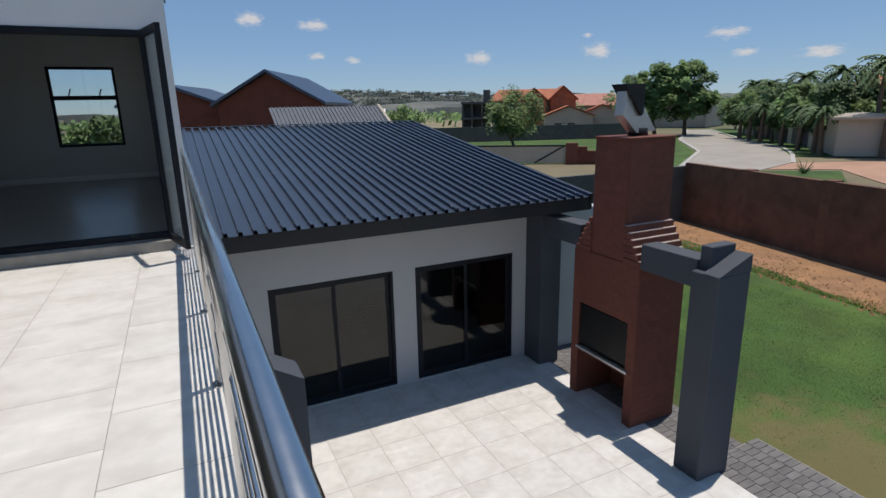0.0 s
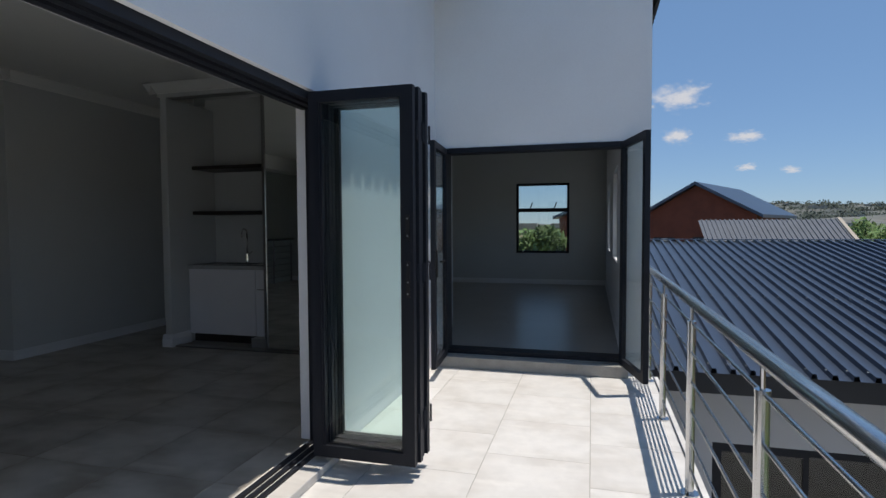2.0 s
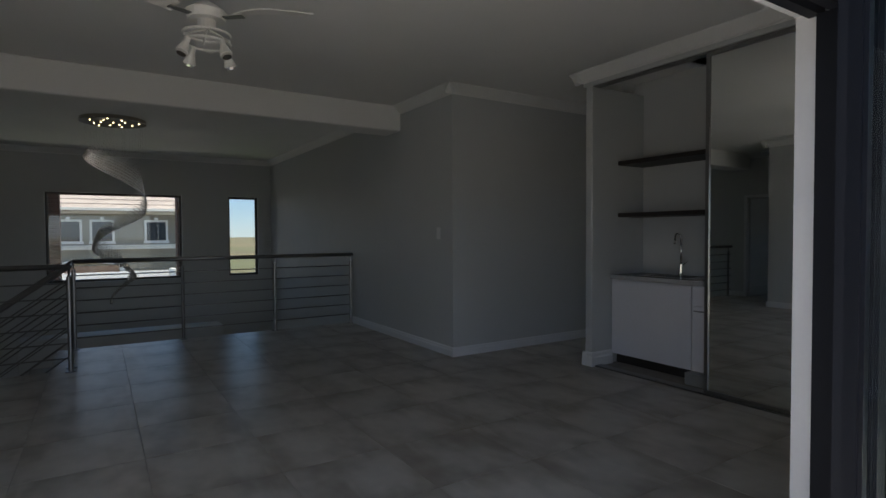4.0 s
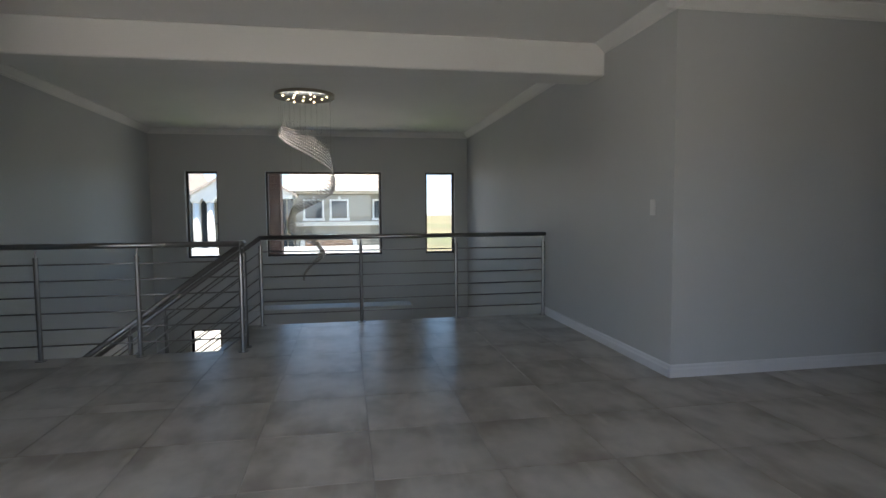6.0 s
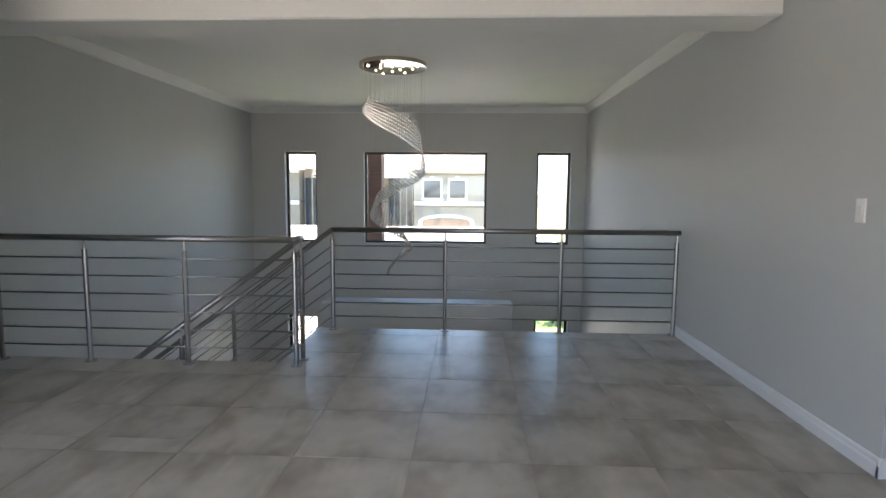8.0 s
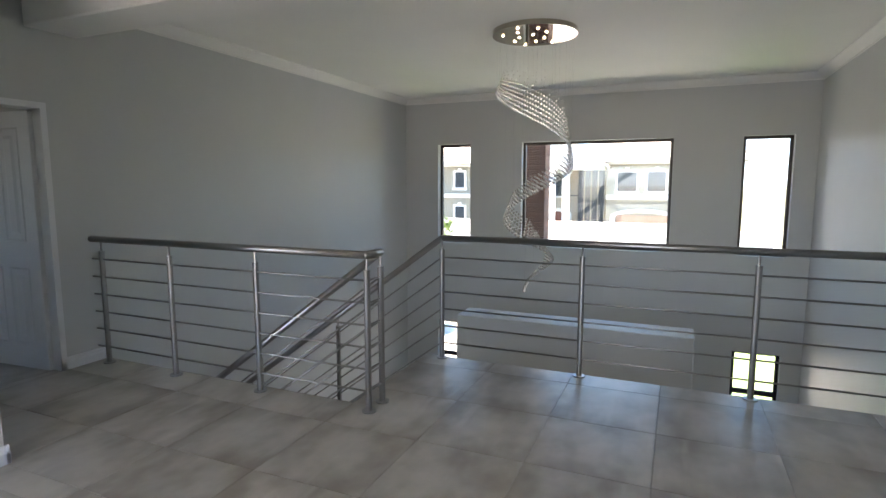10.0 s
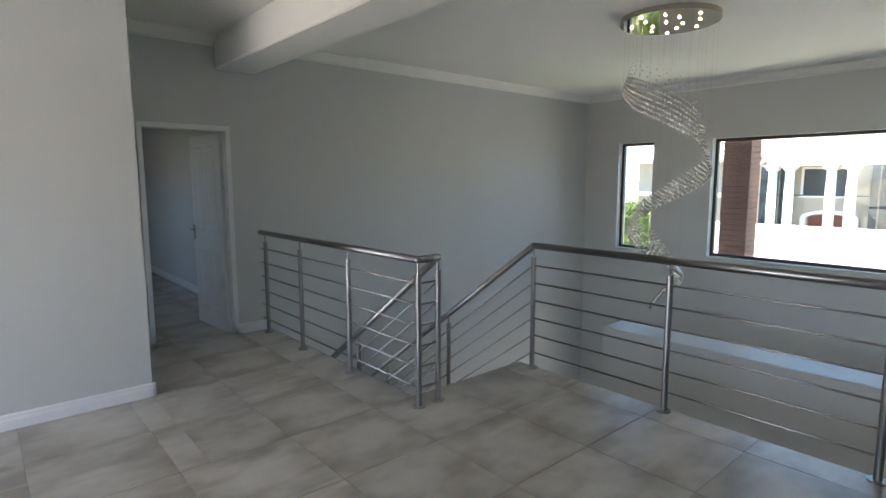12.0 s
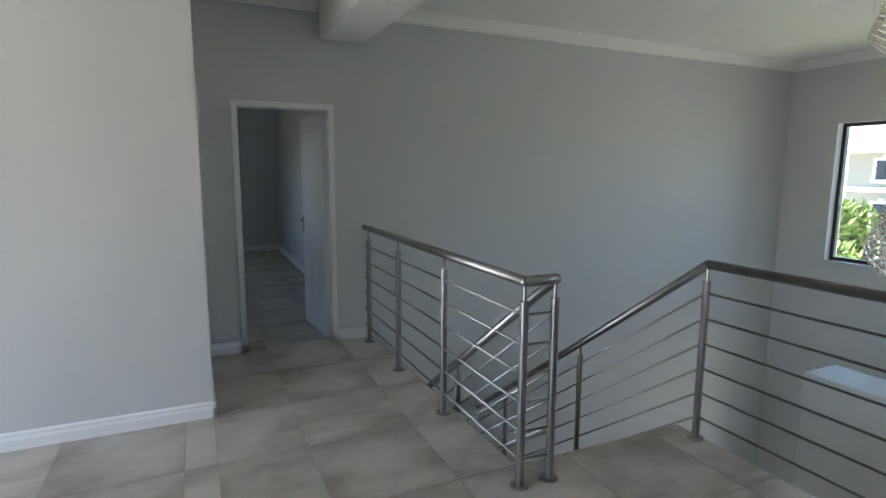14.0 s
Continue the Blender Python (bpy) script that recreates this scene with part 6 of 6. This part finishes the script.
part("balcony_rail", boxed(NX + 0.2, NX + 0.26, -8.7, -0.7, 0.62, 0.68), M["charcoal"], nh)
tree("hedge_tree", -18.5, -3.7, 4.5, 1.7, M["leaf_sun"], "leafy pale green tree outside the slim window", 71, 0.1, 8000, 0.15)
tree("garden_shrub", -21, 6.3, 2.4, 1.0, M["leaf_sun"], "small green shrub by the white wall", 72, 0.1, 900, 0.14)
sheet("lawn_front", [(-19, -0.5), (-13.1, -0.5), (-13.1, 1.0), (-19, 1.0)], GROUND - 0.03, M["front_lawn"], "sunlit yellow-green front lawn", "lawn", 0.06)
sheet("lawn_front_2", [(-22, 4.3), (-13.1, 4.3), (-13.1, 7.0), (-22, 7.0)], GROUND - 0.03, M["front_lawn"], "sunlit yellow-green front lawn", "lawn", 0.06)
tree("bedroom_bush", -1.9, 27, 4.3, 2.2, M["leaf_pale"], "leafy green bush beyond the bedroom window", 73, 0.05, 12000, 0.2)

# ---- tiles, pavers, bricks, grass ----
tiles(floor, "floor_tile", M["tile"], -5.23, 1.22, 0.63, 0.636, [(-7.98, -5.23, 1.856, 5.5), (-5.23, -1.2, 0.60, 6.44), (-5.23, -4.2, 6.44, 7.54), (-6.81, -5.39, -0.61, 1.856), (-5.39, -5.23, 0.6, 1.856)], 0.0)
tiles(floor_2, "floor_tile", M["tile"], -5.23, 1.22, 0.63, 0.636, [(-6.8, -3.56, -6.6, -0.61)], 0.0)
tiles(balcony, "floor_tile", M["balcony_tile"], -0.13, 5.08, 0.595, 0.585, [(-1.0, 1.04, -2.6, 6.46)], 0.0, stagger=0.5)
tiles(patio, "patio_tile", M["balcony_tile"], 0.4, 4.7, 0.61, 0.60, [(1.1, 6.32, 1.0, 7.92)], GROUND)
random.seed(3)
for par, rect in ((apron, (6.33, 7.38, 0.5, 4.35)), (apron_2, (6.33, 7.1, 4.35, 8.0))):
    tiles(par, "paver", M["paver"], 6.33, 0.5, 0.21, 0.105, [rect], GROUND - 0.01, thick=0.012, joint=0.007, stagger=0.5)


def bricks(parent, axis, plane, a0, a1, z0, z1, hole=None):
    """Face bricks in stretcher bond, proud of the mortar, on one side of a mass."""
    shared = {}
    row, z = 0, z0
    while z + 0.073 <= z1 + 0.002:
        a = a0 - (0.116 if row % 2 else 0.0)
        top_z = min(0.081, z1 - z)
        while a < a1 - 0.02:
            b0, b1 = max(a, a0), min(a + 0.227, a1)
            a += 0.232
            spans = [(b0, b1)]
            if hole and hole[2] < z + 0.04 < hole[3]:
                spans = [(b0, min(b1, hole[0])), (max(b0, hole[1]), b1)]
            for c0, c1 in spans:
                if c1 - c0 < 0.012:
                    continue
                k = (round(c1 - c0, 3), round(top_z, 3))
                if k not in shared:
                    h = k[0] / 2
                    bm = boxed(-0.002, 0.02, -h, h, 0, k[1]) if axis == "y" else boxed(-h, h, -0.002, 0.02, 0, k[1])
                    shared[k] = mesh(bm, "brick", M["brick"])
                o = new("brick", shared[k])
                o.parent, o.matrix_parent_inverse = parent, Matrix.Translation(-braai.location)
                o.location = (plane, (c0 + c1) / 2, z) if axis == "y" else ((c0 + c1) / 2, plane, z)
        z += 0.085
        row += 1


bricks(braai, "y", FX0 + 0.0120, FY0, FY1, GROUND + 0.005, ZS - 0.01, hole=(5.44, 6.42, GROUND, -1.53))
bricks(braai, "x", FY0 + 0.0120, FX0, FX1, GROUND + 0.005, ZS - 0.01)
bricks(braai, "y", SX0 + 0.0120, SY0, SY1, ZS + 0.01, STOP - 0.01)
bricks(braai, "x", SY0 + 0.0120, SX0, SX1, ZS + 0.45, STOP - 0.01)
g = random.Random(31)
vs, fs = [], []
for i in range(2600):
    y = g.uniform(-3.0, 14.6)
    xa = 13.2 + (y - 2.0) * 0.155 if y > 2 else 12.6 + (y + 3) * 0.12
    x = xa + g.betavariate(0.8, 1.6) * 2.7 - 0.25
    r = g.uniform(0.012, 0.05) * (1.6 if i % 23 == 0 else 1.0)
    k = len(vs)
    for q in range(5):
        a = q * 1.2566 + g.uniform(-0.3, 0.3)
        vs.append((x + math.cos(a) * r * g.uniform(0.7, 1.3), y + math.sin(a) * r * g.uniform(0.7, 1.3), GROUND - 0.045))
    vs.append((x + g.uniform(-0.3, 0.3) * r, y + g.uniform(-0.3, 0.3) * r, GROUND - 0.03 + r * g.uniform(0.4, 0.9)))
    fs += [(k + q, k + (q + 1) % 5, k + 5) for q in range(5)]
me = bpy.data.meshes.new("soil_clods")
me.from_pydata(vs, [], fs)
me.materials.append(M["soil"])
tagged(new("soil_clods", me), "loose reddish clods on the bare soil", "soil", "", "stuff")
g = random.Random(12)
vs, fs = [], []
for i in range(9000):
    y = g.uniform(-2.0, 14.4)
    xa = 13.2 + (y - 2.0) * 0.155 if y > 2 else 12.6 + (y + 3) * 0.12
    x = xa + abs(g.gauss(0, 0.22)) * (1 + math.sin(y * 2.3) * 0.6) - 0.1
    h, a = g.uniform(0.02, 0.06), g.uniform(0, 6.283)
    k = len(vs)
    dx, dy = math.cos(a) * 0.012, math.sin(a) * 0.012
    vs += [(x - dx, y - dy, GROUND - 0.05), (x + dx, y + dy, GROUND - 0.05), (x + dy * 2, y - dx * 2, GROUND - 0.035 + h)]
    fs.append((k, k + 1, k + 2))
for i in range(90000):
    x, y = g.uniform(7.15, 13.4), g.uniform(-1.0, 14.0)
    if x < 7.42 and y < 4.4:
        continue
    if math.hypot(x - 7.6, y - 3.2) < g.uniform(0.3, 2.8):
        continue
    h, a = g.uniform(0.010, 0.026), g.uniform(0, 6.283)
    k = len(vs)
    dx, dy = math.cos(a) * 0.007, math.sin(a) * 0.007
    vs += [(x - dx, y - dy, GROUND - 0.05), (x + dx, y + dy, GROUND - 0.05), (x + dy * 2, y - dx * 2, GROUND - 0.045 + h)]
    fs.append((k, k + 1, k + 2))
me = bpy.data.meshes.new("grass_blades")
me.from_pydata(vs, [], fs)
me.materials.append(M["blade"])
tagged(new("grass_blades", me), "short green lawn grass blades", "grass", "", "stuff")
